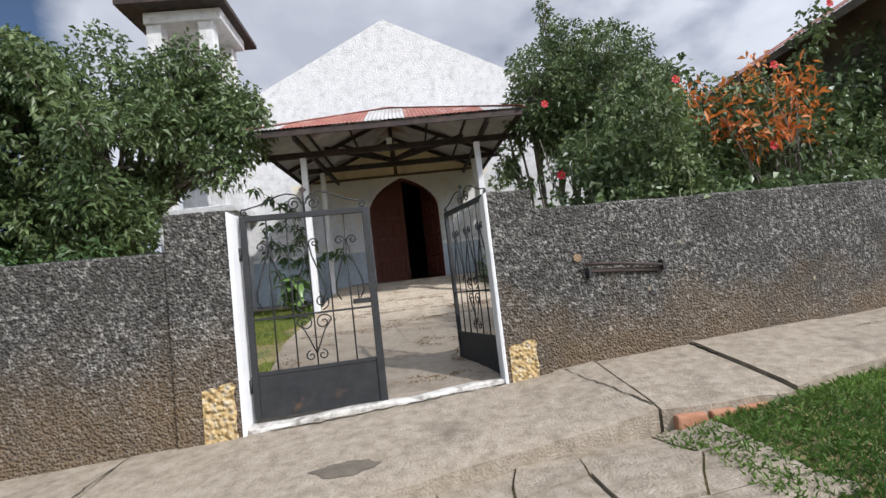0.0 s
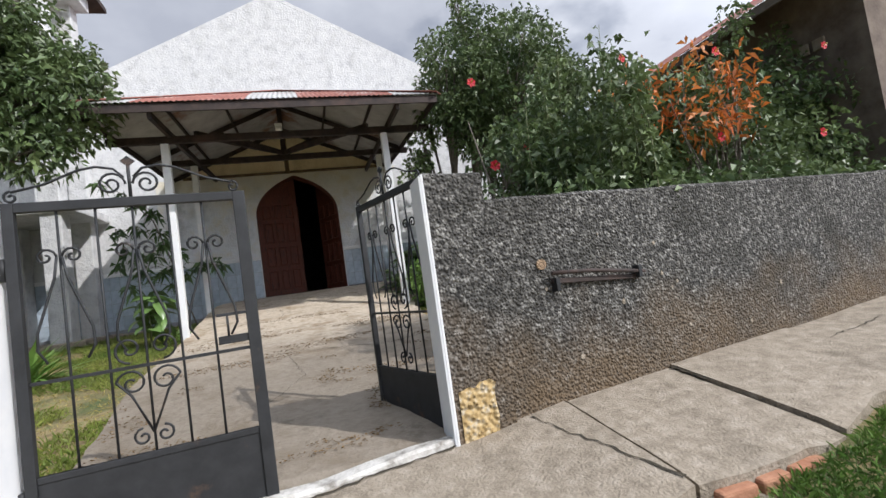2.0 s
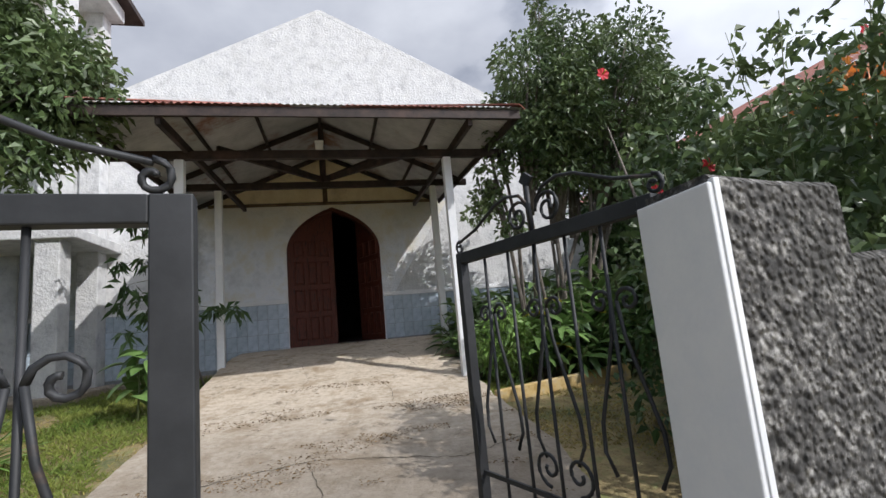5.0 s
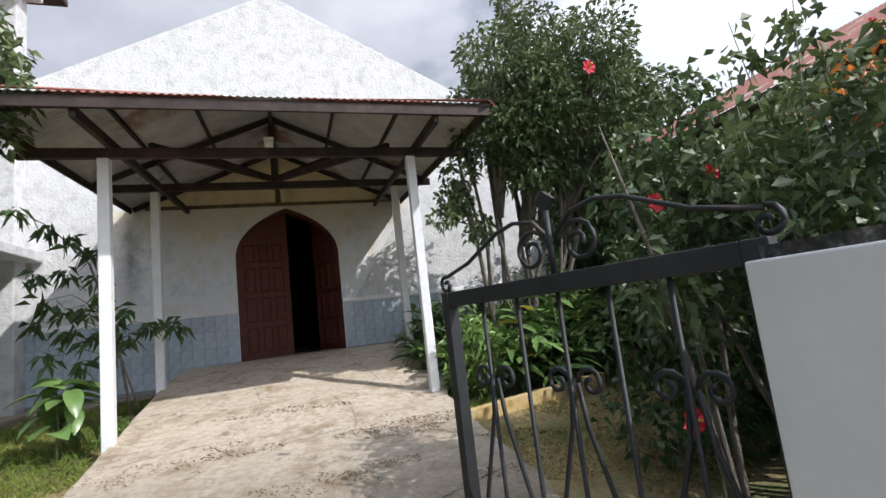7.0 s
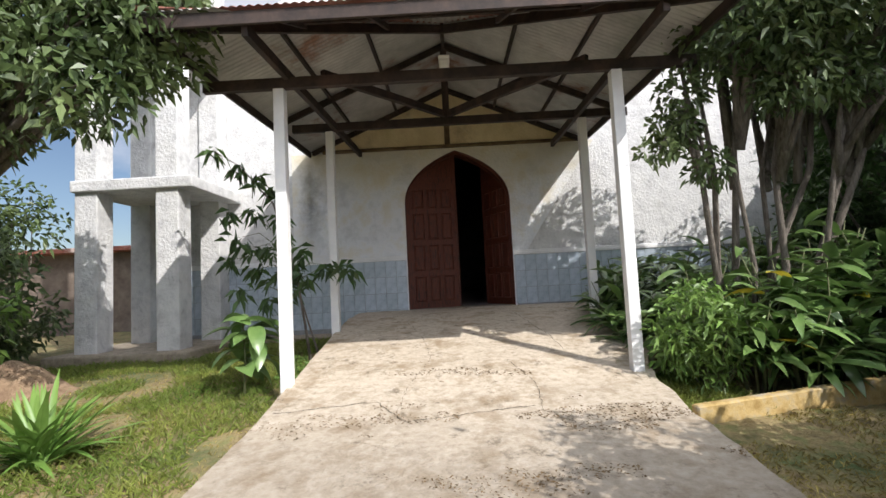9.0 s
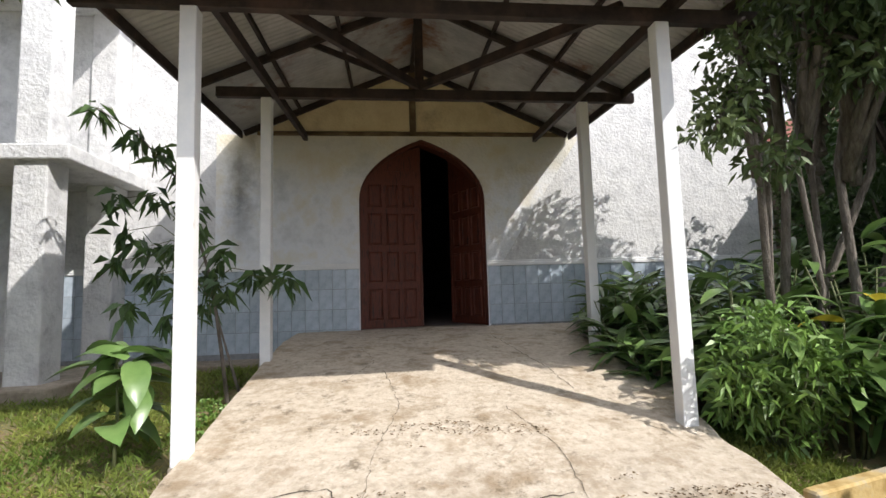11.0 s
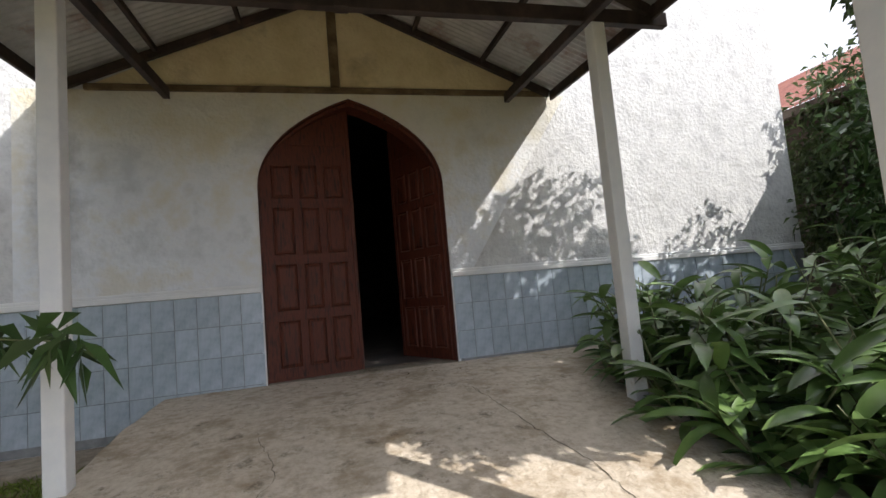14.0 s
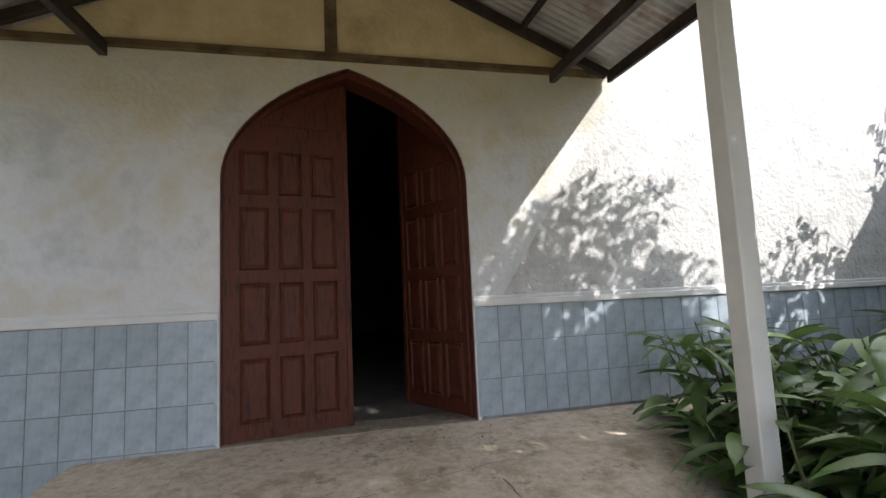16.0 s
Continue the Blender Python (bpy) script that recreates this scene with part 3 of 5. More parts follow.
# limewashed sill under the gate
sill = along_wall(-1.56, 0.44, 0.1, 0.318, 0.13, 0.015, 0.02)
for v in sill.verts:
    v.co.z += 0.03 * (v.co.x + 1.56) + 0.012 * noise.noise((v.co.x * 5, v.co.y * 9, 4))
tagged(part("gate_sill", sill, PALE_SILL), "worn limewashed concrete sill under the gate", "sill", kind="structure")

# ---- church ----
FRONT = 14.0
SILL = 1.455
DOOR_L, DOOR_R, DOOR_X, SPRING, DOOR_TOP = -1.285, 0.68, -0.305, 3.45, 4.41


def arch(left, right, spring, top, n=12):
    """A pointed arch from its left spring over the top to its right."""
    xm, h = (left + right) / 2, top - spring
    half = [(left + (xm - left) * (1 - math.cos(k / n * 0.98)) / (1 - math.cos(0.98)), spring + h * (math.sin(k / n * 0.98) / math.sin(0.98)) ** 1.0) for k in range(n + 1)]
    return half + [(2 * xm - x, z) for x, z in reversed(half[:-1])]


GX, GZ, GS = -0.35, 9.1, 0.52
EAST, WEST = 5.65, -6.35
door_line = [(DOOR_L, 0.4)] + arch(DOOR_L, DOOR_R, SPRING, DOOR_TOP) + [(DOOR_R, 0.4)]
outline = [(WEST, 0.4)] + door_line + [(EAST, 0.4), (EAST, GZ - GS * (EAST - GX)), (GX, GZ), (WEST, GZ - GS * (GX - WEST))]
church = thing("church", "white roughcast church front with a plain gable", "church", kind="structure")
part("facade", prism(outline, FRONT, FRONT + 0.3), WHITE_ROUGH, church)
# smoother porch plaster shaped to the roof's shadow, and beige gable above the moulding
porch_skin = [(-3.4, 2.466)] + [(DOOR_L - 0.003, 2.46)] + arch(DOOR_L - 0.003, DOOR_R + 0.003, SPRING, DOOR_TOP + 0.003) + [(DOOR_R + 0.003, 2.46), (0.95, 2.46), (1.5, 3.3), (2.3, 4.47), (-3.4, 4.47)]
part("porch_plaster", prism(porch_skin, FRONT - 0.006, FRONT - 0.0005), SHADE_GREY_PLASTER, church, "greyish white plaster shaped and tinted for the porch's shade")
part("porch_gable", prism([(-2.75, 4.52), (1.95, 4.52), (-0.40, 5.62)], FRONT - 0.008, FRONT - 0.0005), BEIGE, church, "beige painted gable plaster under the porch roof")
bm = bmesh.new()
part("gable_coping", beam(beam(bm, (WEST - 0.02, FRONT + 0.152, GZ - GS * (GX - WEST) + 0.035), (GX, FRONT + 0.152, GZ + 0.055), 0.30, 0.09), (EAST + 0.02, FRONT + 0.152, GZ - GS * (EAST - GX) + 0.035), (GX, FRONT + 0.153, GZ + 0.056), 0.30, 0.09), WHITE_ROUGH, church, "thin weathered white coping")
for x0, x1 in ((WEST, WEST + 0.3), (EAST - 0.3, EAST)):
    part("side_wall", a_box((x0, FRONT + 0.3, 0.4), (x1, 26, 6.0)), WHITE_ROUGH, church)
part("back_wall", prism([(WEST, 0.4), (EAST, 0.4), (EAST, GZ - GS * (EAST - GX) - 0.17), (GX, GZ - 0.17), (WEST, GZ - GS * (GX - WEST) - 0.17)], 26, 26.3), DIM_NAVE, church)
part("ceiling", a_box((WEST + 0.3, FRONT + 0.31, 5.9), (EAST - 0.3, 26, 5.96)), DIM_NAVE, church)
roof_pts = [(WEST - 0.2, GZ - GS * (GX - WEST + 0.2) - 0.1), (GX, GZ - 0.1), (EAST + 0.2, GZ - GS * (EAST - GX + 0.2) - 0.1), (EAST + 0.2, GZ - GS * (EAST - GX + 0.2) - 0.16), (GX, GZ - 0.16), (WEST - 0.2, GZ - GS * (GX - WEST + 0.2) - 0.16)]
part("roof", prism(roof_pts, FRONT + 0.3, 26.4), RUST, church)
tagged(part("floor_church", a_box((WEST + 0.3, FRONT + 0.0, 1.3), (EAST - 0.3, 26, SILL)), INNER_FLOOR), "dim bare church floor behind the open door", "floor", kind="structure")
# Added skins that darken the white side walls on the inside
part("shade_lining", a_box((WEST + 0.3, FRONT + 0.3, 1.455), (WEST + 0.36, 26, 6.0)), DIM_NAVE, church)
part("shade_lining", a_box((EAST - 0.36, FRONT + 0.3, 1.455), (EAST - 0.3, 26, 6.0)), DIM_NAVE, church)

# brown stained moulding bands on the porch wall
part("moulding", a_box((-2.8, FRONT - 0.05, 4.455), (2.05, FRONT - 0.003, 4.52), 0.012), STAINED, church, "brown stained horizontal wall plate")
part("wall_post", a_box((-0.48, FRONT - 0.06, 4.5), (-0.38, FRONT - 0.009, 5.6), 0.008), STAINED, church, "brown timber post against the gable")

# plinth and dado
part("plinth", a_box((-6.3, FRONT - 0.55, 0.5), (-2.2, FRONT - 0.002, 1.10), 0.02), CONCRETE, church, "low concrete plinth")
part("dado_backing", a_box((WEST, FRONT - 0.012, 1.1), (DOOR_L - 0.01, FRONT - 0.007, 2.38)), GROUT, church)
part("dado_backing", a_box((DOOR_R + 0.01, FRONT - 0.012, 1.1), (EAST, FRONT - 0.007, 2.38)), GROUT, church)
for x0, x1 in ((WEST, DOOR_L - 0.004), (DOOR_R + 0.004, EAST)):
    bm = a_box((x0, FRONT - 0.035, 2.378), (x1, FRONT - 0.001, 2.435), 0.008)
    box(bm, (x0 + 0.001, FRONT - 0.022, 2.435), (x1 - 0.001, FRONT - 0.001, 2.465), 0.006)
    part("dado_cap", bm, WHITE_PAINT, church, "white painted dado moulding")
# painted arch edge
def arch_band():
    a = [(DOOR_L, SILL)] + arch(DOOR_L, DOOR_R, SPRING, DOOR_TOP) + [(DOOR_R, SILL)]
    b = [(DOOR_L - 0.03, SILL)] + arch(DOOR_L - 0.03, DOOR_R + 0.03, SPRING, DOOR_TOP + 0.035) + [(DOOR_R + 0.03, SILL)]
    return prism(a + list(reversed(b)), FRONT - 0.014, FRONT - 0.0065)


part("arch_edge", arch_band(), SHADE_GREY_PLASTER, church)
inner = [(DOOR_L + 0.04, SILL)] + arch(DOOR_L + 0.04, DOOR_R - 0.04, SPRING, DOOR_TOP - 0.055) + [(DOOR_R - 0.04, SILL)]
outer = [(DOOR_L + 0.001, SILL)] + arch(DOOR_L + 0.001, DOOR_R - 0.001, SPRING, DOOR_TOP - 0.001) + [(DOOR_R - 0.001, SILL)]
part("door_frame", prism(outer + list(reversed(inner)), FRONT + 0.062, FRONT + 0.31), WOOD, church, "dark timber door lining")
thin = [(DOOR_L + 0.014, SILL)] + arch(DOOR_L + 0.014, DOOR_R - 0.014, SPRING, DOOR_TOP - 0.02) + [(DOOR_R - 0.014, SILL)]
part("door_frame", prism(outer + list(reversed(thin)), FRONT + 0.002, FRONT + 0.0618), WOOD, church)
part("door_sill", a_box((DOOR_L, FRONT - 0.02, 1.40), (DOOR_R, FRONT + 0.32, 1.462), 0.01), CONCRETE, church)


def door_leaf(name, x_hinge, way):
    """One arched leaf, built shut from its hinge towards the middle; way is +1 or -1 in x."""
    width = 0.965
    d = thing(name, "arched mahogany church door leaf with twelve raised panels", "door", (x_hinge, FRONT + 0.025, SILL + 0.012), "church door leaves")
    half = arch(0, 2 * width, SPRING - SILL - 0.012, DOOR_TOP - SILL - 0.012)[:13]
    line = [(0.0, 0.0)] + half + [(width, 0.0)]
    line = [(way * (x + 0.005), z) for x, z in line]
    part("board", prism(line, 0.0, 0.035), WOOD, d)
    hs = SPRING - SILL
    rows = [(0.12, 0.60), (0.70, 1.18), (1.28, 1.78), (1.88, 2.36)]
    cols = [(0.12, 0.34), (0.41, 0.60), (0.67, 0.87)]
    for s, y in ((-1, 0.0), (1, 0.035)):
        for ri, (z0, z1) in enumerate(rows):
            for ci, (x0, x1) in enumerate(cols):
                if ri == 3 and ci == 0:
                    z1 = 2.24
                xa, xb = sorted((way * x0, way * x1))
                bm = bmesh.new()
                o = 0.018
                ring = [[(xa, z0), (xb, z0), (xb, z1), (xa, z1)], [(xa + 0.004, z0 + 0.004), (xb - 0.004, z0 + 0.004), (xb - 0.004, z1 - 0.004), (xa + 0.004, z1 - 0.004)],
                        [(xa + o, z0 + o), (xb - o, z0 + o), (xb - o, z1 - o), (xa + o, z1 - o)], [(xa + 2.2 * o, z0 + 2.2 * o), (xb - 2.2 * o, z0 + 2.2 * o), (xb - 2.2 * o, z1 - 2.2 * o), (xa + 2.2 * o, z1 - 2.2 * o)]]
                outs = [0.0, 0.016, 0.003, 0.014]
                vv = [[bm.verts.new((x, y + s * k, z)) for x, z in r] for r, k in zip(ring, outs)]
                for r0, r1 in zip(vv, vv[1:]):
                    for q in range(4):
                        bm.faces.new((r0[q], r0[(q + 1) % 4], r1[(q + 1) % 4], r1[q]))
                bm.faces.new(vv[-1])
                part("panel", bm, WOOD, d)
        # the slanting top panel
        pts = [(way * 0.34, 2.46), (way * 0.87, 2.46), (way * 0.87, 2.78), (way * 0.6, 2.66)]
        y0, y1 = sorted((y, y + s * 0.012))
        part("top_panel", prism(pts, y0, y1), WOOD, d)
    part("astragal", a_box(tuple(min(a, b) for a, b in zip((way * (width - 0.03), -0.012, 0.0), (way * (width + 0.012), 0.0, 2.85))), tuple(max(a, b) for a, b in zip((way * (width - 0.03), -0.012, 0.0), (way * (width + 0.012), 0.0, 2.85))), 0.003), WOOD, d)
    for z in (0.3, 1.2, 2.0):
        part("hinge", tube(bmesh.new(), [(0, 0.04, z - 0.05), (0, 0.04, z + 0.05)], 0.012, 8), IRON, d)
    return d


leaf_w = door_leaf("door_1", DOOR_L + 0.01, 1)
leaf_w.rotation_euler = (0, 0, radians(11))
leaf_e = door_leaf("door_2", DOOR_R - 0.01, -1)
leaf_e.rotation_euler = (0, 0, radians(-63))

# ---- bell tower ----
tower = thing("bell_tower", "white plastered open bell tower on four columns", "tower", kind="structure")
TX0, TX1, TY0, TY1 = -6.25, -4.62, 12.35, 13.98
for x0 in (TX0, TX1 - 0.36):
    for y0 in (TY0, TY1 - 0.36):
        part("column", a_box((x0, y0, 0.6), (x0 + 0.36, y0 + 0.36, 8.8), 0.02), WHITE_ROUGH, tower)
for z0, z1 in ((3.60, 3.78), (6.1, 6.35), (8.55, 8.85)):
    part("slab", a_box((TX0 - 0.03, TY0 - 0.06, z0), (TX1 + 0.25, TY1, z1), 0.02), WHITE_ROUGH, tower)
part("parapet", a_box((TX0 + 0.36, TY0 + 0.05, 6.35), (TX1 - 0.36, TY0 + 0.2, 7.3), 0.02), WHITE_ROUGH, tower)
part("infill", a_box((TX0 + 0.36, TY1 - 0.3, 3.82), (TX1 - 0.36, TY1 - 0.15, 6.1)), WHITE_ROUGH, tower)
part("step", a_box((TX0 - 0.3, TY0 - 0.25, 0.6), (TX1 + 0.3, TY1, 1.12), 0.03), CONCRETE, tower)
bm = bmesh.new()
e = [(TX0 - 0.5, TY0 - 0.45), (TX1 + 0.45, TY0 - 0.45), (TX1 + 0.45, TY1 + 0.5), (TX0 - 0.5, TY1 + 0.5)]
lo = [bm.verts.new((x, y, 8.86)) for x, y in e]
hi = [bm.verts.new((x, y, 8.98)) for x, y in e]
tip = bm.verts.new(((TX0 + TX1) / 2, (TY0 + TY1) / 2, 9.9))
bm.faces.new(lo)
for k in range(4):
    bm.faces.new((lo[k], lo[(k + 1) % 4], hi[(k + 1) % 4], hi[k]))
    bm.faces.new((hi[k], hi[(k + 1) % 4], tip))
part("tower_roof", bm, TIMBER, tower, "dark hipped tower roof")

# ---- porch ----
porch = thing("porch", "open timber porch with corrugated hipped roof on white posts", "porch", kind="structure")
RX, RY0, EAVE0, EAVE1 = -0.43, 9.0, 4.33, 4.52
RL, RR = -3.07, 2.15


def eave_z(y):
    return EAVE0 + (EAVE1 - EAVE0) * (y - RY0) / 5.0


RIDGE_Y, RIDGE_Z = 11.55, 5.52


def roof_z(x, y):
    """Height of the hipped sheeting above x, y."""
    side = (x - RL) / (RX - RL) if x < RX else (RR - x) / (RR - RX)
    front = (y - RY0) / (RIDGE_Y - RY0)
    return eave_z(y) + (RIDGE_Z + 0.1 * (y > RIDGE_Y) * (y - RIDGE_Y) / 2.45 - eave_z(y)) * max(0.0, min(side, front, 1.0))


def sheet(x0, x1, y0, y1, facing):
    """Corrugated sheet: ribs run up the slope."""
    vs, fs = [], []
    pitch, amp, thick = 0.076, 0.009, 0.002
    if facing == "front":
        us = np.linspace(x0, x1, max(12, int((x1 - x0) / pitch * 6)))
        rows = np.linspace(0, 1, 9)
        for r in rows:
            for u in us:
                side = (u - RL) / (RX - RL) if u < RX else (RR - u) / (RR - RX)
                y = y0 + (RIDGE_Y - y0) * min(r * 1.0, max(0.0, side))
                vs.append((u, y, roof_z(u, y + 1e-4) + amp * math.sin(u / pitch * math.tau)))
        w, h = len(us), len(rows)
    else:
        us = np.linspace(y0, y1, max(12, int((y1 - y0) / pitch * 6)))
        rows = np.linspace(0, 1, 9)
        edge = RL if facing == "west" else RR
        for r in rows:
            for u in us:
                front = max(0.0, min(1.0, (u - RY0) / (RIDGE_Y - RY0)))
                x = edge + (RX - edge) * min(r, front)
                vs.append((x, u, roof_z(x, u) + amp * math.sin(u / pitch * math.tau)))
        w, h = len(us), len(rows)
    fs = [(j * w + i, j * w + i + 1, (j + 1) * w + i + 1, (j + 1) * w + i) for j in range(h - 1) for i in range(w - 1)]
    return raw("roof_sheet", vs, fs, True)


xs = np.linspace(RL, RR, 8)
for i in range(7):
    rust = i in (1, 2, 4, 5)
    part("roof_sheet", sheet(xs[i], xs[i + 1] + 0.01, RY0, RIDGE_Y, "front"), RUST if rust else ZINC, porch, "rusty red corrugated sheet" if rust else "grey corrugated sheet")
ys = np.linspace(RY0, FRONT - 0.003, 7)
for f in ("west", "east"):
    for i in range(6):
        part("roof_sheet", sheet(0, 0, ys[i], min(FRONT - 0.003, ys[i + 1] + 0.02), f), ZINC, porch)
part("fascia", a_beam((RL + 0.03, RY0 + 0.05, EAVE0 - 0.075), (RR - 0.03, RY0 + 0.05, EAVE0 - 0.075), 0.03, 0.12), TIMBER, porch, "dark fascia board")
for x in (RL + 0.05, RR - 0.05):
    part("side_plate", a_beam((x, RY0 + 0.08, eave_z(RY0) - 0.07), (x, FRONT - 0.06, eave_z(14) - 0.07), 0.035, 0.11), TIMBER, porch)
POSTS = ((-2.2, 10.13, 4.08), (1.365, 10.13, 4.08), (-2.19, 12.16, 4.27), (1.575, 12.16, 4.27))
for x, y, top in POSTS:
    post = thing("porch_post", "square white painted timber porch post", "post", group="porch posts")
    part("shaft", a_box((x - 0.058, y - 0.058, ramp_z(y) - 0.35), (x + 0.058, y + 0.058, top), 0.008), WHITE_PAINT, post)
    part("post_foot", a_box((x - 0.068, y - 0.068, ramp_z(y) - 0.4), (x + 0.068, y + 0.068, ramp_z(y) - 0.06), 0.01), CONCRETE, post)
part("tie_beam", a_beam((-3.02, 10.13, 4.145), (2.22, 10.13, 4.145), 0.07, 0.12), TIMBER, porch)
part("tie_beam", a_beam((-2.75, 12.16, 4.34), (2.25, 12.16, 4.34), 0.07, 0.12), TIMBER, porch)
for x in (-2.12, 1.46):
    part("plate_beam", a_beam((x, 9.1, 4.18), (x + (0.05 if x < 0 else 0.06), 13.93, 4.41), 0.06, 0.11), TIMBER, porch)
part("ridge_beam", a_beam((RX, RIDGE_Y - 0.05, RIDGE_Z - 0.09), (RX, FRONT - 0.07, RIDGE_Z + 0.01), 0.05, 0.12), TIMBER, porch)
for ex in (RL + 0.1, RR - 0.1):
    part("hip_rafter", a_beam((ex, RY0 + 0.12, EAVE0 - 0.06), (RX, RIDGE_Y, RIDGE_Z - 0.09), 0.05, 0.11), TIMBER, porch)
    for y in (RIDGE_Y + 0.55, FRONT - 0.1):
        part("rafter", a_beam((ex, y, eave_z(y) - 0.06), (RX, y, roof_z(RX, y) - 0.07), 0.045, 0.09), TIMBER, porch)
    brace_x = -1.75 if ex < 0 else 1.1
    part("flat_brace", a_beam((brace_x, 10.18, 4.25), (RX + (0.03 if ex > 0 else -0.03), 12.1, 4.43), 0.06, 0.10), TIMBER, porch)
    part("strut", a_beam((RX, 12.16, 4.45), (RX + (ex - RX) * 0.5, 12.16, eave_z(12.2) + 0.5), 0.04, 0.07), TIMBER, porch)
    for k, y in ((0.35, 10.6), (0.65, 11.3)):
        part("purlin", a_beam((RL + (RX - RL) * k if ex < 0 else RR - (RR - RX) * k, RY0 + (RIDGE_Y - RY0) * k, EAVE0 + (RIDGE_Z - EAVE0) * k - 0.06),
                              (RL + (RX - RL) * k if ex < 0 else RR - (RR - RX) * k, FRONT - 0.06, eave_z(14) + (RIDGE_Z + 0.1 - eave_z(14)) * k - 0.06), 0.04, 0.06), TIMBER, porch)
for k in (0.4,):
    part("purlin", a_beam((RL + (RX - RL) * k, RY0 + (RIDGE_Y - RY0) * k, EAVE0 + (RIDGE_Z - EAVE0) * k - 0.05), (RR - (RR - RX) * k, RY0 + (RIDGE_Y - RY0) * k, EAVE0 + (RIDGE_Z - EAVE0) * k - 0.05), 0.04, 0.06), TIMBER, porch)
for x in (-1.9, -1.1, 0.25, 1.05):
    k = 1 - abs(x - RX) / 2.6
    y = RY0 + (RIDGE_Y - RY0) * k
    part("jack_rafter", a_beam((x, RY0 + 0.1, EAVE0 - 0.04), (x, y, EAVE0 + (RIDGE_Z - EAVE0) * k - 0.08), 0.04, 0.07), TIMBER, porch)
part("king_post", a_box((RX - 0.05, 12.11, 4.28), (RX + 0.05, 12.21, 5.5), 0.005), TIMBER, porch)
for ex in (RL, RR):
    part("hip_cap", a_beam((ex, RY0, EAVE0 + 0.012), (RX, RIDGE_Y, RIDGE_Z + 0.015), 0.2, 0.012, 0), RUST, porch, "rusty sheet metal hip cap")
part("ridge_cap", a_beam((RX, RIDGE_Y - 0.05, RIDGE_Z + 0.02), (RX, FRONT - 0.004, RIDGE_Z + 0.125), 0.3, 0.012, 0), RUST, porch)
lamp = thing("porch_lamp", "small white bulb holder under the porch roof", "lamp")
part("rose", a_box((RX - 0.06, 10.05, 4.29), (RX + 0.06, 10.2, 4.33), 0.01), WHITE_PAINT, lamp)
part("bulb_holder", a_box((RX - 0.055, 10.06, 4.205), (RX + 0.055, 10.19, 4.29), 0.02), WHITE_PAINT, lamp)

# ---- neighbouring house ----
house = thing("neighbour_house", "brown neighbouring house with rusty corrugated roof", "house", kind="structure")
part("wall", a_box((6.9, 5.8, 0), (7.1, 17, 4.7)), BROWN_WALL, house)
part("wall", prism([(7.1, 0), (11.0, 0), (11.0, 4.7), (9.0, 5.8), (7.1, 4.8)], 5.8, 6.0), BROWN_WALL, house)
vs, fs = [], []
us = np.arange(5.2, 17.2, 0.0127 * 1.2)
for r in range(5):
    for u in us:
        vs.append((6.25 + 2.9 * r / 4, u, 4.5 + 1.55 * r / 4 + 0.009 * math.sin(u / 0.076 * math.tau)))
w = len(us)
fs = [(j * w + i, j * w + i + 1, (j + 1) * w + i + 1, (j + 1) * w + i) for j in range(4) for i in range(w - 1)]
part("roof", raw("house_roof", vs, fs, True), RUST, house, "rusty red corrugated roof")
part("fascia", a_beam((6.28, 5.2, 4.43), (6.28, 17.2, 4.43), 0.03, 0.13), BROWN_WALL, house)
for i in range(8):
    y = 6.3 + i * 0.22
    part("vent_block", a_box((6.86, y, 3.7), (6.9, y + 0.16, 3.86), 0.01), CONCRETE, house)

# ---- trees and planting ----
def branch_set(base, tips, r, rng, bow=0.15):
    """Tapered limbs from the base to each tip, joined in one mesh."""
    bm = bmesh.new()
    for t in tips:
        a, b = Vector(base), Vector(t)
        off = Vector((rng.uniform(-bow, bow), rng.uniform(-bow, bow), 0))
        pts = [a, a.lerp(b, 0.3) + off + Vector((0, 0, 0.12)), a.lerp(b, 0.65) + off * 1.4 + Vector((0, 0, 0.15)), b]
        tube(bm, pts, [r, r * 0.75, r * 0.5, r * 0.15], 7)
    return bm


def tree(name, label, stems, clumps, per, length, width, leaf, twigs=2, seed=1, limb=0.05):
    rng = random.Random(seed)
    t = thing(name, label, "tree")
    for base, top, r in stems:
        a, b = Vector(base), Vector(top)
        off = Vector((rng.uniform(-0.12, 0.12), rng.uniform(-0.12, 0.12), 0))
        part("trunk", tube(bmesh.new(), [a - Vector((0, 0, 0.2)), a.lerp(b, 0.33) + off, a.lerp(b, 0.66) - off * 0.7, b], [r * 1.25, r, r * 0.85, r * 0.6], 9), BARK, t)
    for x, y, z, r in clumps[::max(1, 3 - twigs)]:
        bm = bmesh.new()
        base, top, rr = min(stems, key=lambda s: (Vector(s[1]) - Vector((x, y, z))).length)
        a, b = Vector(base).lerp(Vector(top), rng.uniform(0.6, 1.0)), Vector((x, y, z))
        tube(bm, [a, a.lerp(b, 0.5) + Vector((0, 0, 0.1)), b], [limb, limb * 0.55, limb * 0.2], 5)
        part("limb", bm, BARK, t)
    part("crown", crown("crown", clumps, per, length, width), leaf, t)
    return t


rng = random.Random(7)
gz = ground_z
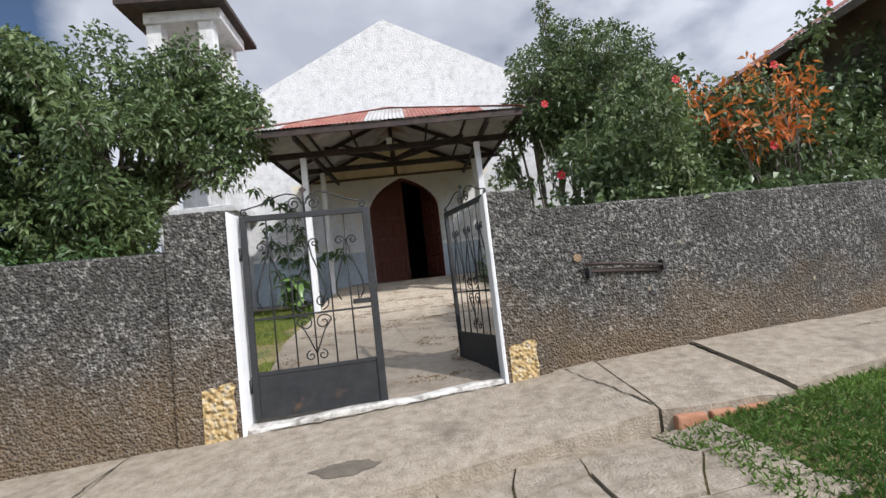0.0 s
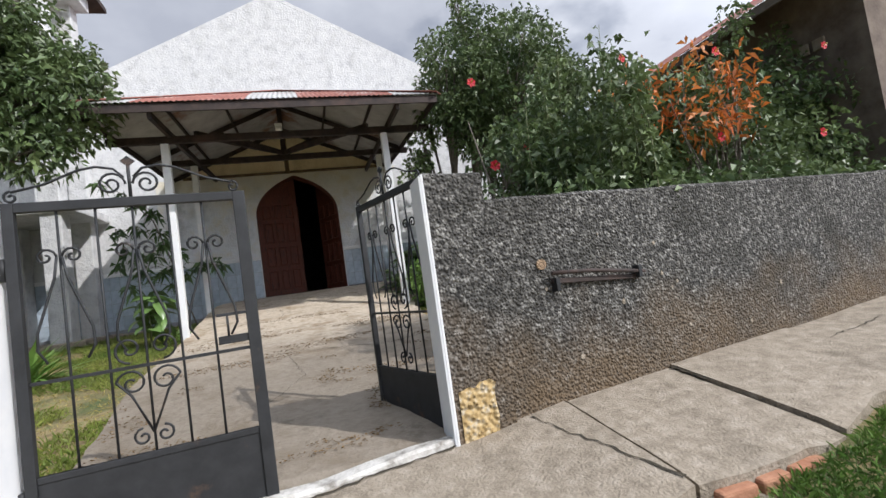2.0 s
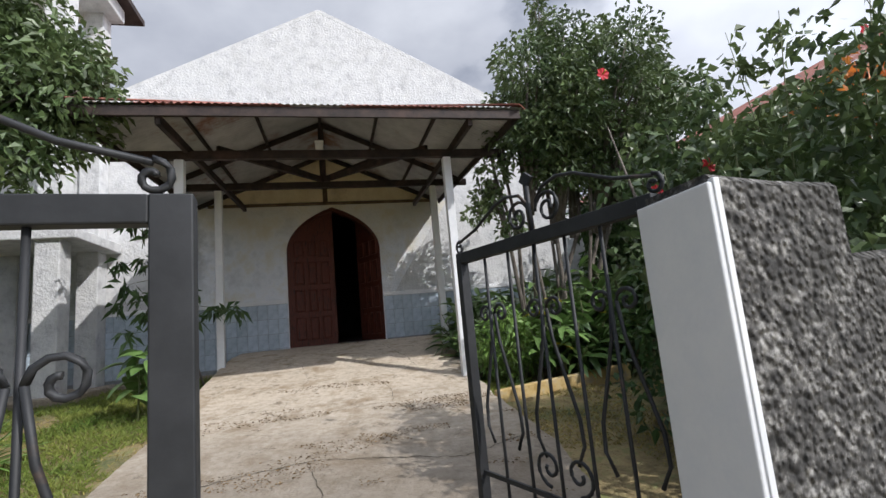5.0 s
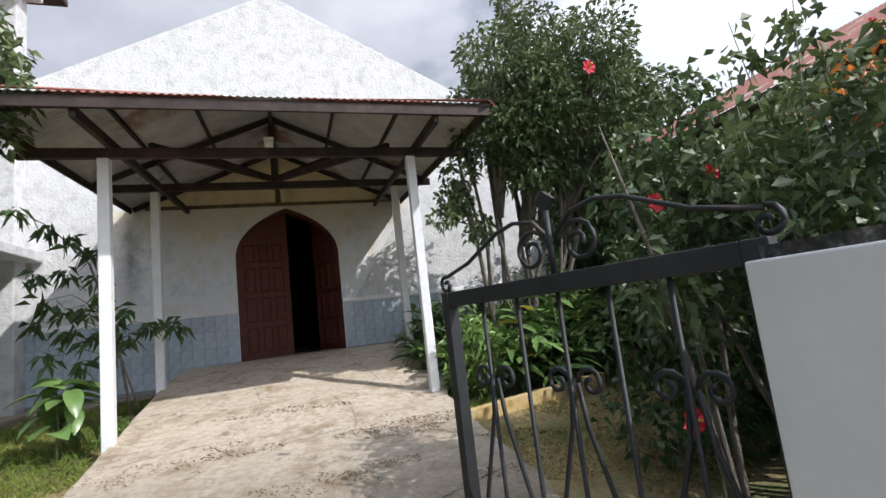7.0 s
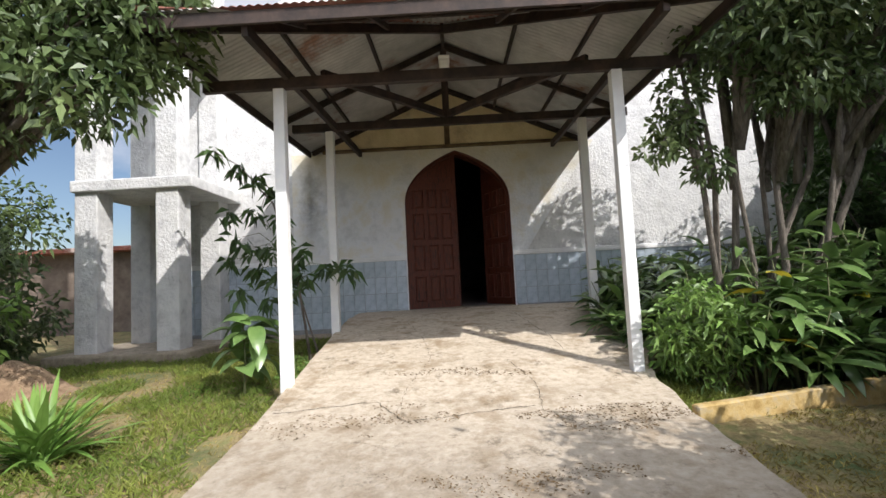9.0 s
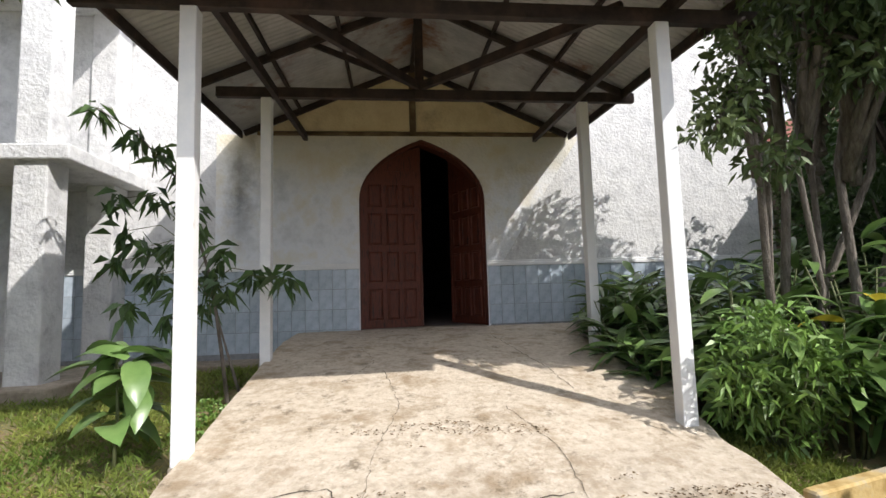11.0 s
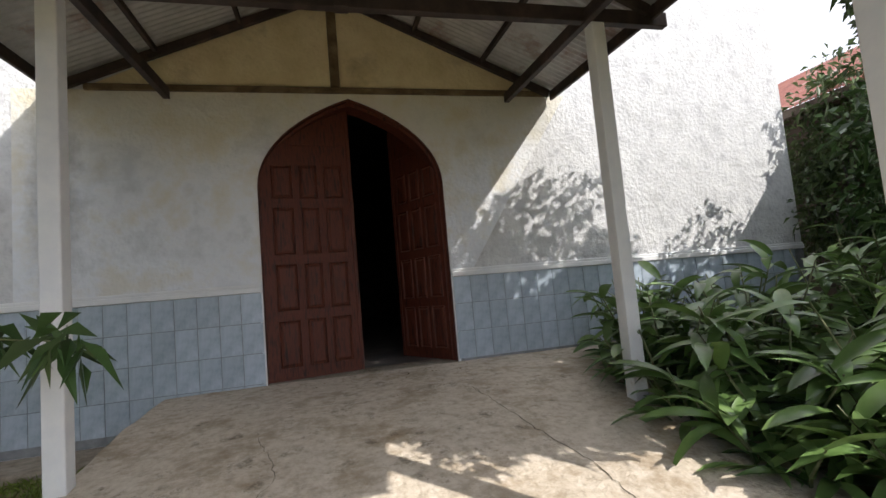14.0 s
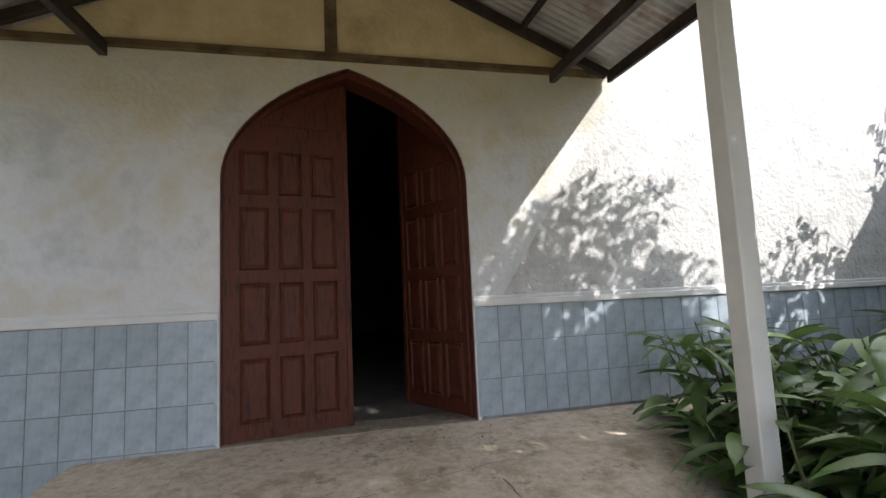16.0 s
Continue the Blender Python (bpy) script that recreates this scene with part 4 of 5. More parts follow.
# clipped tree beside the porch
clumps = scatter_clumps((3.9, 10.4, 4.95), (1.75, 1.5, 1.3), 66, 0.44, rng) + scatter_clumps((3.0, 9.9, 4.5), (0.8, 0.7, 0.9), 12, 0.35, rng)
clumps += [(3.35, 10.3, 6.3, 0.3), (3.3, 10.3, 6.65, 0.24), (1.95, 10.2, 3.5, 0.26), (1.75, 10.1, 3.2, 0.22), (2.1, 10.2, 3.85, 0.3), (2.3, 10.2, 3.0, 0.25), (5.4, 10.3, 5.4, 0.35), (5.8, 10.3, 5.2, 0.25), (5.1, 10.2, 5.9, 0.4), (5.5, 10.2, 4.9, 0.4), (4.6, 10.2, 6.2, 0.35)]
clumps += scatter_clumps((4.25, 11.5, 5.0), (0.95, 0.6, 1.1), 16, 0.28, rng) + scatter_clumps((2.2, 10.3, 3.2), (0.35, 0.3, 0.5), 4, 0.2, rng)
clumps += [(3.2, 10.3, 6.9, 0.2), (3.28, 10.3, 7.15, 0.15)]
stems = [((2.95 + dx, 10.6 + dy, gz(2.9, 10.6)), (3.1 + ex, 10.4 + ey, 4.1), r * 0.75) for dx, dy, ex, ey, r in
         ((-0.3, 0, -0.75, 0, 0.045), (-0.15, 0.1, -0.3, 0.2, 0.055), (0, -0.1, 0.1, -0.2, 0.05), (0.15, 0.1, 0.6, 0.1, 0.05), (0.3, 0, 1.2, 0.1, 0.045), (-0.05, 0.15, 0.35, 0.3, 0.04), (0.2, -0.15, 0.85, -0.3, 0.04), (-0.22, -0.12, -0.5, -0.3, 0.035), (-0.4, -0.1, -1.0, -0.2, 0.045), (0.42, 0.1, 1.5, 0.2, 0.06))]
tree("clipped_tree", "dense small-leaved tree with many pale stems", stems, clumps, 2300, 0.10, 0.046, LEAF_TREE, seed=3)

# tree behind the western wall
clumps = scatter_clumps((-6.0, 8.6, 4.0), (2.2, 1.5, 2.0), 95, 0.5, rng) + scatter_clumps((-4.1, 9.2, 4.6), (1.2, 0.9, 1.3), 40, 0.42, rng) + scatter_clumps((-8.6, 8.4, 3.6), (1.7, 1.3, 1.9), 46, 0.5, rng)
clumps += [(-3.5, 9.4, 5.7, 0.4), (-3.1, 9.5, 5.0, 0.35), (-6.6, 8.6, 6.0, 0.4), (-5.2, 8.8, 6.0, 0.45)]
stems = [((-6.6 + dx, 9.8 + dy, gz(-6, 9.6)), (-6.0 + ex, 9.2 + ey, 4.0), r) for dx, dy, ex, ey, r in ((0, 0, 1.7, 0.2, 0.09), (-0.3, 0.1, 0.7, 0.1, 0.08), (0.3, 0, 1.2, -0.1, 0.07), (-0.7, 0, -0.6, 0, 0.08), (-1.5, -0.4, -2.0, -0.6, 0.08))]
tree("broad_tree", "dense dark green tree above the boundary wall", stems, clumps, 1700, 0.115, 0.052, LEAF_TREE, seed=5)

def thicket(label, centre, reach, count, r, per, length, width, leaf):
    cl = scatter_clumps(centre, reach, count, r, rng)
    t = thing("thicket", label, "bush")
    foot = (centre[0], centre[1], gz(centre[0], centre[1]) - 0.1)
    for c in cl[::3]:
        part("stem", branch_set(foot, [c[:3]], 0.03, rng), BARK, t)
    part("crown", crown("thicket_crown", cl, per, length, width), leaf, t)


thicket("dense dark shrub growing beneath a tree", (-6.6, 7.4, 1.9), (2.2, 0.9, 1.1), 40, 0.42, 900, 0.11, 0.05, LEAF_DARK)
thicket("tangled green shrub beside the tower", (-7.6, 12.3, 2.2), (0.9, 0.9, 1.5), 34, 0.5, 800, 0.13, 0.055, LEAF_TREE)
thicket("dark shrub filling the corner by the house", (5.5, 11.2, 2.9), (1.1, 1.9, 1.9), 52, 0.5, 800, 0.13, 0.055, LEAF_DARK)
thicket("leafy shrub between the bed and the house", (5.2, 8.6, 2.2), (1.2, 1.3, 1.3), 40, 0.45, 800, 0.12, 0.055, LEAF_TREE)
thicket("dark shrub in the shade behind the wall", (3.6, 7.3, 1.5), (1.5, 0.7, 1.0), 30, 0.4, 850, 0.10, 0.055, LEAF_DARK)
thicket("pale green shrub between the church and the house", (6.35, 13.6, 3.0), (0.5, 1.2, 1.9), 34, 0.42, 800, 0.13, 0.05, LEAF_TREE)
# low bushes by the western wall
clumps = scatter_clumps((-6.5, 10.6, 1.9), (0.7, 0.7, 1.0), 18, 0.36, rng)
bush = thing("leafy_bush", "yellowish green bush at the foot of a tree", "bush")
part("stem", branch_set((-6.5, 10.6, gz(-6.5, 10.6) - 0.1), [c[:3] for c in clumps], 0.03, rng), BARK, bush)
part("crown", crown("bush_crown", clumps, 700, 0.16, 0.06), LEAF_BRIGHT, bush)

# hibiscus hedge behind the eastern wall
clumps = scatter_clumps((2.7, 6.3, 2.3), (1.1, 0.7, 0.75), 26, 0.36, rng) + scatter_clumps((4.9, 6.6, 2.45), (1.8, 0.9, 0.95), 44, 0.42, rng) + scatter_clumps((7.5, 6.8, 2.6), (1.6, 0.8, 1.0), 26, 0.5, rng)
clumps += [(1.75 + 0.16 * k + 0.1 * (k % 3), 6.6 + 0.12 * (k % 4), 2.5 + 0.16 * (k % 7), 0.2) for k in range(14)]
clumps += [(5.4 + 0.1 * k, 6.7, 3.2 + 0.28 * k, 0.24) for k in range(5)] + [(4.4 - 0.28 * k, 6.4, 3.0 + 0.24 * k, 0.17) for k in range(4)] + [(3.4, 6.5, 3.2, 0.18), (6.6, 6.8, 3.9, 0.3), (7.0, 6.9, 4.2, 0.25)]
clumps += [(x, wall_y(x) + 0.35, 1.75 + 0.08 * rng.random(), 0.24) for x in [1.8 + 0.28 * k for k in range(17)]]
hedge = thing("hibiscus_hedge", "tall hibiscus hedge growing over the boundary wall", "hedge")
for k in range(9):
    x = 2.0 + 0.75 * k
    part("stem", branch_set((x, 6.3, gz(x, 6.3) - 0.1), [(x + rng.uniform(-0.5, 0.5), 6.4 + rng.uniform(-0.4, 0.5), rng.uniform(2.2, 3.1)) for _ in range(4)], 0.028, rng), BARK, hedge)
part("crown", crown("hedge_crown", clumps, 1500, 0.085, 0.055, 0.35), LEAF_TREE, hedge)
# long loose shoots standing out of the hedge
shoots = thing("hibiscus_shoots", "tall loose hibiscus shoots with sparse small leaves", "bush")
b, wv = [], []
sr = random.Random(21)
for k in range(20):
    near = k >= 10
    x0, y0 = (sr.uniform(1.95, 2.95), sr.uniform(4.95, 5.7)) if near else (2.0 + 0.2 * k + sr.uniform(-0.2, 0.2), sr.uniform(5.7, 6.6))
    a = Vector((x0, y0, gz(x0, y0) - 0.1))
    top = Vector((x0 + sr.uniform(-0.45, 0.3), y0 + sr.uniform(-0.2, 0.3), sr.uniform(2.5, 3.5) if near else sr.uniform(2.4, 3.4)))
    bend = Vector((sr.uniform(-0.15, 0.15), sr.uniform(-0.1, 0.1), 0))
    pts = [a, a.lerp(top, 0.4) + bend, a.lerp(top, 0.75) + bend * 1.2, top]
    part("shoot", tube(bmesh.new(), pts, [0.010, 0.008, 0.005, 0.002], 5), STEM, shoots)
    for q in range(5):
        c = a.lerp(top, sr.uniform(0.5, 0.95)) + bend
        tip = c + Vector((sr.uniform(-0.3, 0.3), sr.uniform(-0.3, 0.3), sr.uniform(0.05, 0.3)))
        m = 26
        f = np.random.random((m, 1))
        b.append(np.array(c) * (1 - f) + np.array(tip) * f + np.random.normal(scale=0.035, size=(m, 3)))
        wv.append(np.random.normal(size=(m, 3)) + (0, 0, 0.2))
    m = 46
    f = 0.5 + 0.5 * np.random.random((m, 1))
    b.append(np.array(a) * (1 - f) + np.array(top) * f + np.array(bend) + np.random.normal(scale=0.05, size=(m, 3)))
    wv.append(np.random.normal(size=(m, 3)) + (0, 0, 0.2))
b, wv = np.concatenate(b), np.concatenate(wv)
part("foliage", leaves("shoot_leaves", b, wv, np.random.uniform(0.055, 0.10, len(b)), np.random.uniform(0.035, 0.06, len(b)), 0.3), LEAF_TREE, shoots)
oclumps = scatter_clumps((4.1, 6.0, 2.95), (0.9, 0.45, 0.6), 26, 0.25, rng)
croton = thing("orange_shrub", "shrub with orange foliage among the hedge", "bush")
part("stem", branch_set((4.6, 6.3, gz(4.6, 6.3) - 0.1), [c[:3] for c in oclumps], 0.02, rng), BARK, croton)
part("crown", crown("croton_crown", oclumps, 380, 0.12, 0.04), LEAF_ORANGE, croton)


def flower(at, size=0.045):
    f = thing("hibiscus_flower", "open red hibiscus flower on the hedge", "flower", at, "hibiscus flowers")
    bm = bmesh.new()
    for k in range(6):
        a = k * math.tau / 6 + 0.3
        c = bm.verts.new((0, 0, 0))
        l = bm.verts.new((size * math.cos(a - 0.5), -0.3 * size, size * math.sin(a - 0.5)))
        m = bm.verts.new((1.25 * size * math.cos(a), -0.15 * size, 1.25 * size * math.sin(a)))
        r = bm.verts.new((size * math.cos(a + 0.5), -0.3 * size, size * math.sin(a + 0.5)))
        bm.faces.new((c, l, m, r))
    part("petals", bm, PETAL, f)
    part("pistil", tube(bmesh.new(), [(0, 0, 0), (0, -size * 1.1, 0.01)], 0.006, 5), LEAF_YELLOW, f)
    return f


for at in ((1.81, 6.75, 3.5), (3.2, 5.7, 2.75), (4.3, 5.75, 3.35), (5.6, 6.2, 4.3), (5.3, 5.5, 2.3), (2.1, 6.2, 2.55), (6.2, 5.9, 3.5), (4.0, 5.6, 2.35), (3.1, 5.8, 3.3)):
    flower(at)
flower((1.55, 6.1, 1.25), 0.06)
flower((1.75, 6.3, 2.4), 0.05)

# ---- ginger bed ----
kerb = thing("bed_kerb", "low ochre painted concrete bed kerb", "kerb", kind="structure")
part("kerb", a_beam((1.46, 9.2, 0.72), (3.5, 9.6, 0.80), 0.09, 0.26, 0.012), KERB_OCHRE, kerb)


def blade_leaf(name, length, width, arch_by):
    """A long folded leaf from the origin along +y, bowing down."""
    vs, fs = [], []
    n = 6
    for i in range(n + 1):
        t = i / n
        w = width / 2 * (math.sin(math.pi * min(1, t * 0.93 + 0.07)) ** 0.7) * (1 if i < n else 0.02)
        y, z = length * t, length * (0.35 * t - arch_by * t * t)
        vs += [(-w, y, z + 0.25 * w), (0, y, z - 0.1 * w), (w, y, z + 0.25 * w)]
    for i in range(n):
        k = 3 * i
        fs += [(k, k + 1, k + 4, k + 3), (k + 1, k + 2, k + 5, k + 4)]
    return raw(name, vs, fs, True)


GINGER = [blade_leaf("ginger_leaf", 0.38, 0.095, 0.55), blade_leaf("ginger_leaf", 0.32, 0.085, 0.8), blade_leaf("ginger_leaf", 0.42, 0.10, 0.35)]
for me in GINGER:
    me.materials.append(LEAF_GINGER)
YELLOW = blade_leaf("yellow_leaf", 0.36, 0.11, 0.4)
YELLOW.materials.append(LEAF_YELLOW)


def ginger_plant(x, y, height, count, rng, yellow=0):
    z0 = max(gz(x, y), 0.5) - 0.05
    p = thing("ginger_plant", "clump of ginger with long glossy dark leaves", "plant", (x, y, z0), "ginger bed")
    stems = []
    for k in range(max(3, count // 9)):
        bm = bmesh.new()
        a = rng.uniform(0, math.tau)
        tip = Vector((0.4 * math.cos(a), 0.4 * math.sin(a), height * rng.uniform(0.55, 1.0)))
        stems.append(tip)
        tube(bm, [(0.1 * math.cos(a), 0.1 * math.sin(a), 0), tip * 0.5 + Vector((0, 0, height * 0.08)), tip], [0.012, 0.01, 0.005], 5)
        part("stem", bm, STEM, p)
    for k in range(count):
        tip = rng.choice(stems)
        t = rng.uniform(0.25, 1.0)
        at = tip * t + Vector((0, 0, height * 0.1 * (1 - t)))
        me = YELLOW if k < yellow else rng.choice(GINGER)
        ob = new("leaf", me)
        ob.parent = p
        ob.matrix_basis = pose(at.x, at.y, at.z, rng.uniform(-25, 40), rng.uniform(-25, 25), rng.uniform(0, 360)) @ Matrix.Scale(rng.uniform(0.75, 1.2), 4)


for x, y, h, c, ye in ((1.95, 11.3, 0.95, 44, 0), (1.85, 12.1, 1.0, 44, 0), (2.5, 11.9, 1.15, 44, 0), (2.4, 10.9, 1.15, 46, 0), (2.9, 10.1, 1.25, 52, 2), (3.4, 10.3, 1.35, 46, 1), (2.4, 9.85, 0.95, 42, 1),
                        (2.2, 12.8, 1.1, 40, 0), (3.0, 12.6, 1.2, 40, 0), (3.2, 11.3, 1.35, 44, 0), (3.9, 10.9, 1.4, 36, 0), (3.8, 12.2, 1.3, 34, 0), (4.6, 12.6, 1.4, 30, 0), (4.4, 10.4, 1.3, 30, 0), (2.0, 10.55, 0.8, 30, 0), (3.1, 9.85, 1.1, 46, 2), (3.9, 10.0, 1.3, 46, 1), (4.6, 9.9, 1.4, 40, 1), (3.5, 9.75, 0.8, 34, 0), (2.75, 9.7, 0.7, 34, 0), (1.8, 11.75, 0.55, 36, 0), (1.95, 12.55, 0.75, 40, 0), (2.35, 13.2, 0.9, 36, 0), (1.75, 11.1, 0.5, 26, 0)):
    ginger_plant(x, y, h + 0.2, int(c * 2.8), rng, ye)

clumps = scatter_clumps((2.0, 9.95, 1.4), (0.45, 0.33, 0.55), 34, 0.18, rng)
shrub = thing("small_shrub", "bright green fine-leaved shrub behind a porch post", "bush")
part("stem", branch_set((2.0, 9.95, gz(2.0, 9.95) - 0.1), [c[:3] for c in clumps], 0.012, rng), STEM, shrub)
part("crown", crown("shrub_crown", clumps, 2300, 0.095, 0.028), LEAF_BRIGHT, shrub)

# ---- sapling and small plants on the west side ----
sap = thing("mango_sapling", "thin sapling with drooping tufts of long leaves", "sapling", (-2.55, 11.7, gz(-2.55, 11.7) + 0.03))
tufts = [(-1.15, -0.1, 2.95), (-0.8, 0.0, 2.7), (-0.55, -0.05, 2.55), (-0.35, 0.05, 2.35), (-0.9, -0.1, 2.05), (-0.65, 0.05, 2.1), (-0.85, 0.0, 1.75), (-0.3, 0.1, 2.0), (-0.2, -0.1, 1.75), (0.05, 0.0, 1.5), (-0.3, -0.1, 1.2), (0.1, -0.1, 1.15), (0.72, -0.2, 1.22), (0.4, 0.0, 1.3), (-0.6, 0.0, 1.3), (-0.1, 0, 1.0), (-0.75, -0.15, 1.0), (-0.5, 0.1, 0.85), (-0.95, 0.0, 1.45), (-0.35, -0.15, 1.55), (-0.7, 0.1, 1.6), (-0.15, 0.1, 1.3)]
part("stem", tube(bmesh.new(), [(0.12, 0, -0.05), (0.05, 0, 0.5), (-0.05, 0, 1.2), (-0.35, 0, 2.2), (-0.8, 0, 2.75), (-1.15, -0.1, 2.98)], [0.022, 0.018, 0.016, 0.012, 0.008, 0.004], 7), BARK, sap)
part("stem", tube(bmesh.new(), [(0.25, 0.05, -0.05), (0.08, 0.03, 0.55), (-0.05, 0.05, 1.0)], [0.018, 0.012, 0.006], 7), BARK, sap)
for t in tufts:
    k = min(1.0, max(0.2, (t[2] - 0.35) / 2.6))
    part("twig", tube(bmesh.new(), [(-0.9 * k * k, 0, 0.3 + 2.35 * k), ((t[0] - 0.9 * k * k) / 2, t[1] / 2, t[2] + 0.05), t], [0.006, 0.005, 0.003], 5), STEM, sap)
b, wv = [], []
for t in tufts:
    m = 26 if t[0] > 0.6 else 17
    b.append(np.tile(t, (m, 1)) + np.random.normal(scale=0.05, size=(m, 3)))
    wv.append(np.random.normal(size=(m, 3)) * (1, 1, 0.35) + (0, 0, -0.55))
b, wv = np.concatenate(b), np.concatenate(wv)
part("foliage", leaves("sapling_leaves", b, wv, np.random.uniform(0.15, 0.26, len(b)), np.random.uniform(0.045, 0.07, len(b)), 0.35), LEAF_DARK, sap)

BROAD = blade_leaf("broad_leaf", 0.30, 0.15, 0.75)
BROAD.materials.append(LEAF_GINGER)
broad = thing("broadleaf_plant", "young plant with large drooping green leaves", "plant", (-2.75, 10.35, gz(-2.75, 10.35)))
part("stem", tube(bmesh.new(), [(0, 0, -0.05), (0.02, 0, 0.4), (0, 0, 0.8)], [0.016, 0.012, 0.008], 6), STEM, broad)
for k in range(34):
    ob = new("leaf", BROAD)
    ob.parent = broad
    ob.matrix_basis = pose(rng.uniform(-0.12, 0.16), rng.uniform(-0.1, 0.1), rng.uniform(0.3, 0.85), rng.uniform(-30, 25), rng.uniform(-20, 20), rng.uniform(0, 360)) @ Matrix.Scale(rng.uniform(0.9, 1.4), 4)

lily = thing("spider_lily", "clump of arching strap-like leaves in the grass", "plant", (-3.75, 8.95, gz(-3.75, 8.95)))
STRAP = [blade_leaf("strap_leaf", 0.75, 0.05, 0.25), blade_leaf("strap_leaf", 0.62, 0.045, 0.6)]
for me in STRAP:
    me.materials.append(LEAF_BRIGHT)
for k in range(120):
    ob = new("leaf", rng.choice(STRAP))
    ob.parent = lily
    ob.matrix_basis = pose(rng.uniform(-0.1, 0.1), rng.uniform(-0.1, 0.1), 0, rng.uniform(10, 62), rng.uniform(-10, 10), rng.uniform(0, 360)) @ Matrix.Scale(rng.uniform(0.7, 1.1), 4)

clumps = [(-2.38, 11.1, gz(-2.4, 11.1) + 0.12, 0.14), (-2.45, 10.8, gz(-2.4, 10.8) + 0.1, 0.12), (-2.42, 11.35, gz(-2.4, 11.3) + 0.1, 0.1)]
yw = thing("yellow_green_plant", "low yellow-green plant beside the path", "plant")
part("crown", crown("low_crown", clumps, 6000, 0.045, 0.03), LEAF_BRIGHT, yw)

# mound of earth
vs, fs = [], []
for j in range(9):
    for i in range(28):
        a, r = i / 28 * math.tau, j / 8
        x, y = -5.6 + 0.75 * r * math.cos(a), 10.7 + 0.6 * r * math.sin(a)
        vs.append((x, y, gz(x, y) - 0.03 + 0.42 * (math.cos(min(1, r) * math.pi) * 0.5 + 0.5) + 0.05 * noise.noise((x * 5, y * 5, 0))))
fs = [(j * 28 + i, j * 28 + (i + 1) % 28, (j + 1) * 28 + (i + 1) % 28, (j + 1) * 28 + i) for j in range(8) for i in range(28)]
tagged(part("earth_mound", raw("earth_mound", vs, fs, True), MOUND), "small heap of dry reddish earth", "mound")


# ---- grass ----
def grass(name, n, area, keep, length, mat, label, lean=0.35):
    x0, x1, y0, y1 = area
    p = []
    r = random.Random(11)
    while len(p) < n:
        x, y = r.uniform(x0, x1), r.uniform(y0, y1)
        if keep(x, y):
            p.append((x, y, gz(x, y) - 0.005))
    p = np.array(p)
    way = np.random.normal(size=(n, 3)) * (lean, lean, 0.1) + (0, 0, 1)
    ob = part(name, leaves(name, p, way, length * np.random.uniform(0.5, 1.3, n), np.full(n, 0.009) * np.random.uniform(0.7, 1.5, n), 0.2), mat)
    return tagged(ob, label, "grass", kind="stuff")


def in_yard_west(x, y):
    return x < ramp_edges(y)[0] - 0.03 and noise.noise((x * 1.1, y * 1.1, 9)) > -0.2 + (0.25 if y < 8.5 else 0) and not (x < -4.2 and y > 12.1)


grass("yard_grass", 36000, (-8, -1.7, 5.2, 13.3), in_yard_west, 0.115, GRASS, "patchy green grass in the churchyard", 0.6)
grass("dry_yard_grass", 14000, (-7, -1.6, 4.9, 12), lambda x, y: x < ramp_edges(y)[0] - 0.02, 0.05, GRASS_DRY, "dry yellowed grass in the churchyard", 0.9)
grass("side_grass", 9000, (1.3, 4.5, 5.2, 9.4), lambda x, y: x > ramp_edges(y)[1] + 0.02 and noise.noise((x * 1.4, y * 1.4, 2)) > -0.05, 0.06, GRASS_DRY, "thin dry grass beside the path", 0.8)
grass("edge_grass", 3500, (1.35, 2.2, 9.3, 10.4), lambda x, y: x > ramp_edges(y)[1] - 0.02, 0.09, GRASS, "green grass at the foot of the bed", 0.6)
grass("verge_grass", 95000, (0.9, 7.5, 0.2, 4.2), lambda x, y: y < kerb_line(x) - 0.05 and x > 1.22 + 0.5 * max(0, (3.3 - y)) * 0.35 + 0.12 * noise.noise((y * 4, x, 0)), 0.075, GRASS_VERGE, "thick green verge grass below the pavement", 0.7)

# broken concrete at the road edge
road = thing("broken_road_edge", "cracked pale concrete at the foot of the kerb", "road", kind="structure")
rr = random.Random(4)
cols, rows = 10, 3
corner = {}
for i in range(cols + 1):
    for j in range(rows + 1):
        x = -3.0 + 0.46 * i + rr.uniform(-0.13, 0.13)
        corner[i, j] = (x, kerb_line(x) + 0.02 - 0.36 * j + (rr.uniform(-0.11, 0.11) if j else 0))
for i in range(cols):
    for j in range(rows):
        quad = [corner[i, j], corner[i + 1, j], corner[i + 1, j + 1], corner[i, j + 1]]
        cx, cy = sum(p[0] for p in quad) / 4, sum(p[1] for p in quad) / 4
        pts = []
        for k, (p, q) in enumerate(zip(quad, quad[1:] + quad[:1])):
            pts.append(p)
            pts.append(((p[0] + q[0]) / 2, (p[1] + q[1]) / 2))
        pts = [(cx + (x - cx) * 0.965 + 0.02 * noise.noise((x * 7, y * 7, 1)), cy + (y - cy) * 0.965 + 0.02 * noise.noise((x * 7, y * 7, 5))) for x, y in pts]
        tilt = rr.uniform(-0.012, 0.012)
        bm = bmesh.new()
        lo = [bm.verts.new((x, y, gz(x, y) - 0.1)) for x, y in pts]
        hi = [bm.verts.new((x, y, gz(x, y) + 0.03 + tilt)) for x, y in pts]
        top = bm.verts.new((cx, cy, gz(cx, cy) + 0.034 + tilt))
        n = len(pts)
        for k in range(n):
            bm.faces.new((lo[k], lo[(k + 1) % n], hi[(k + 1) % n], hi[k]))
            bm.faces.new((hi[k], hi[(k + 1) % n], top))
        part("concrete_piece", bm, CONCRETE, road)
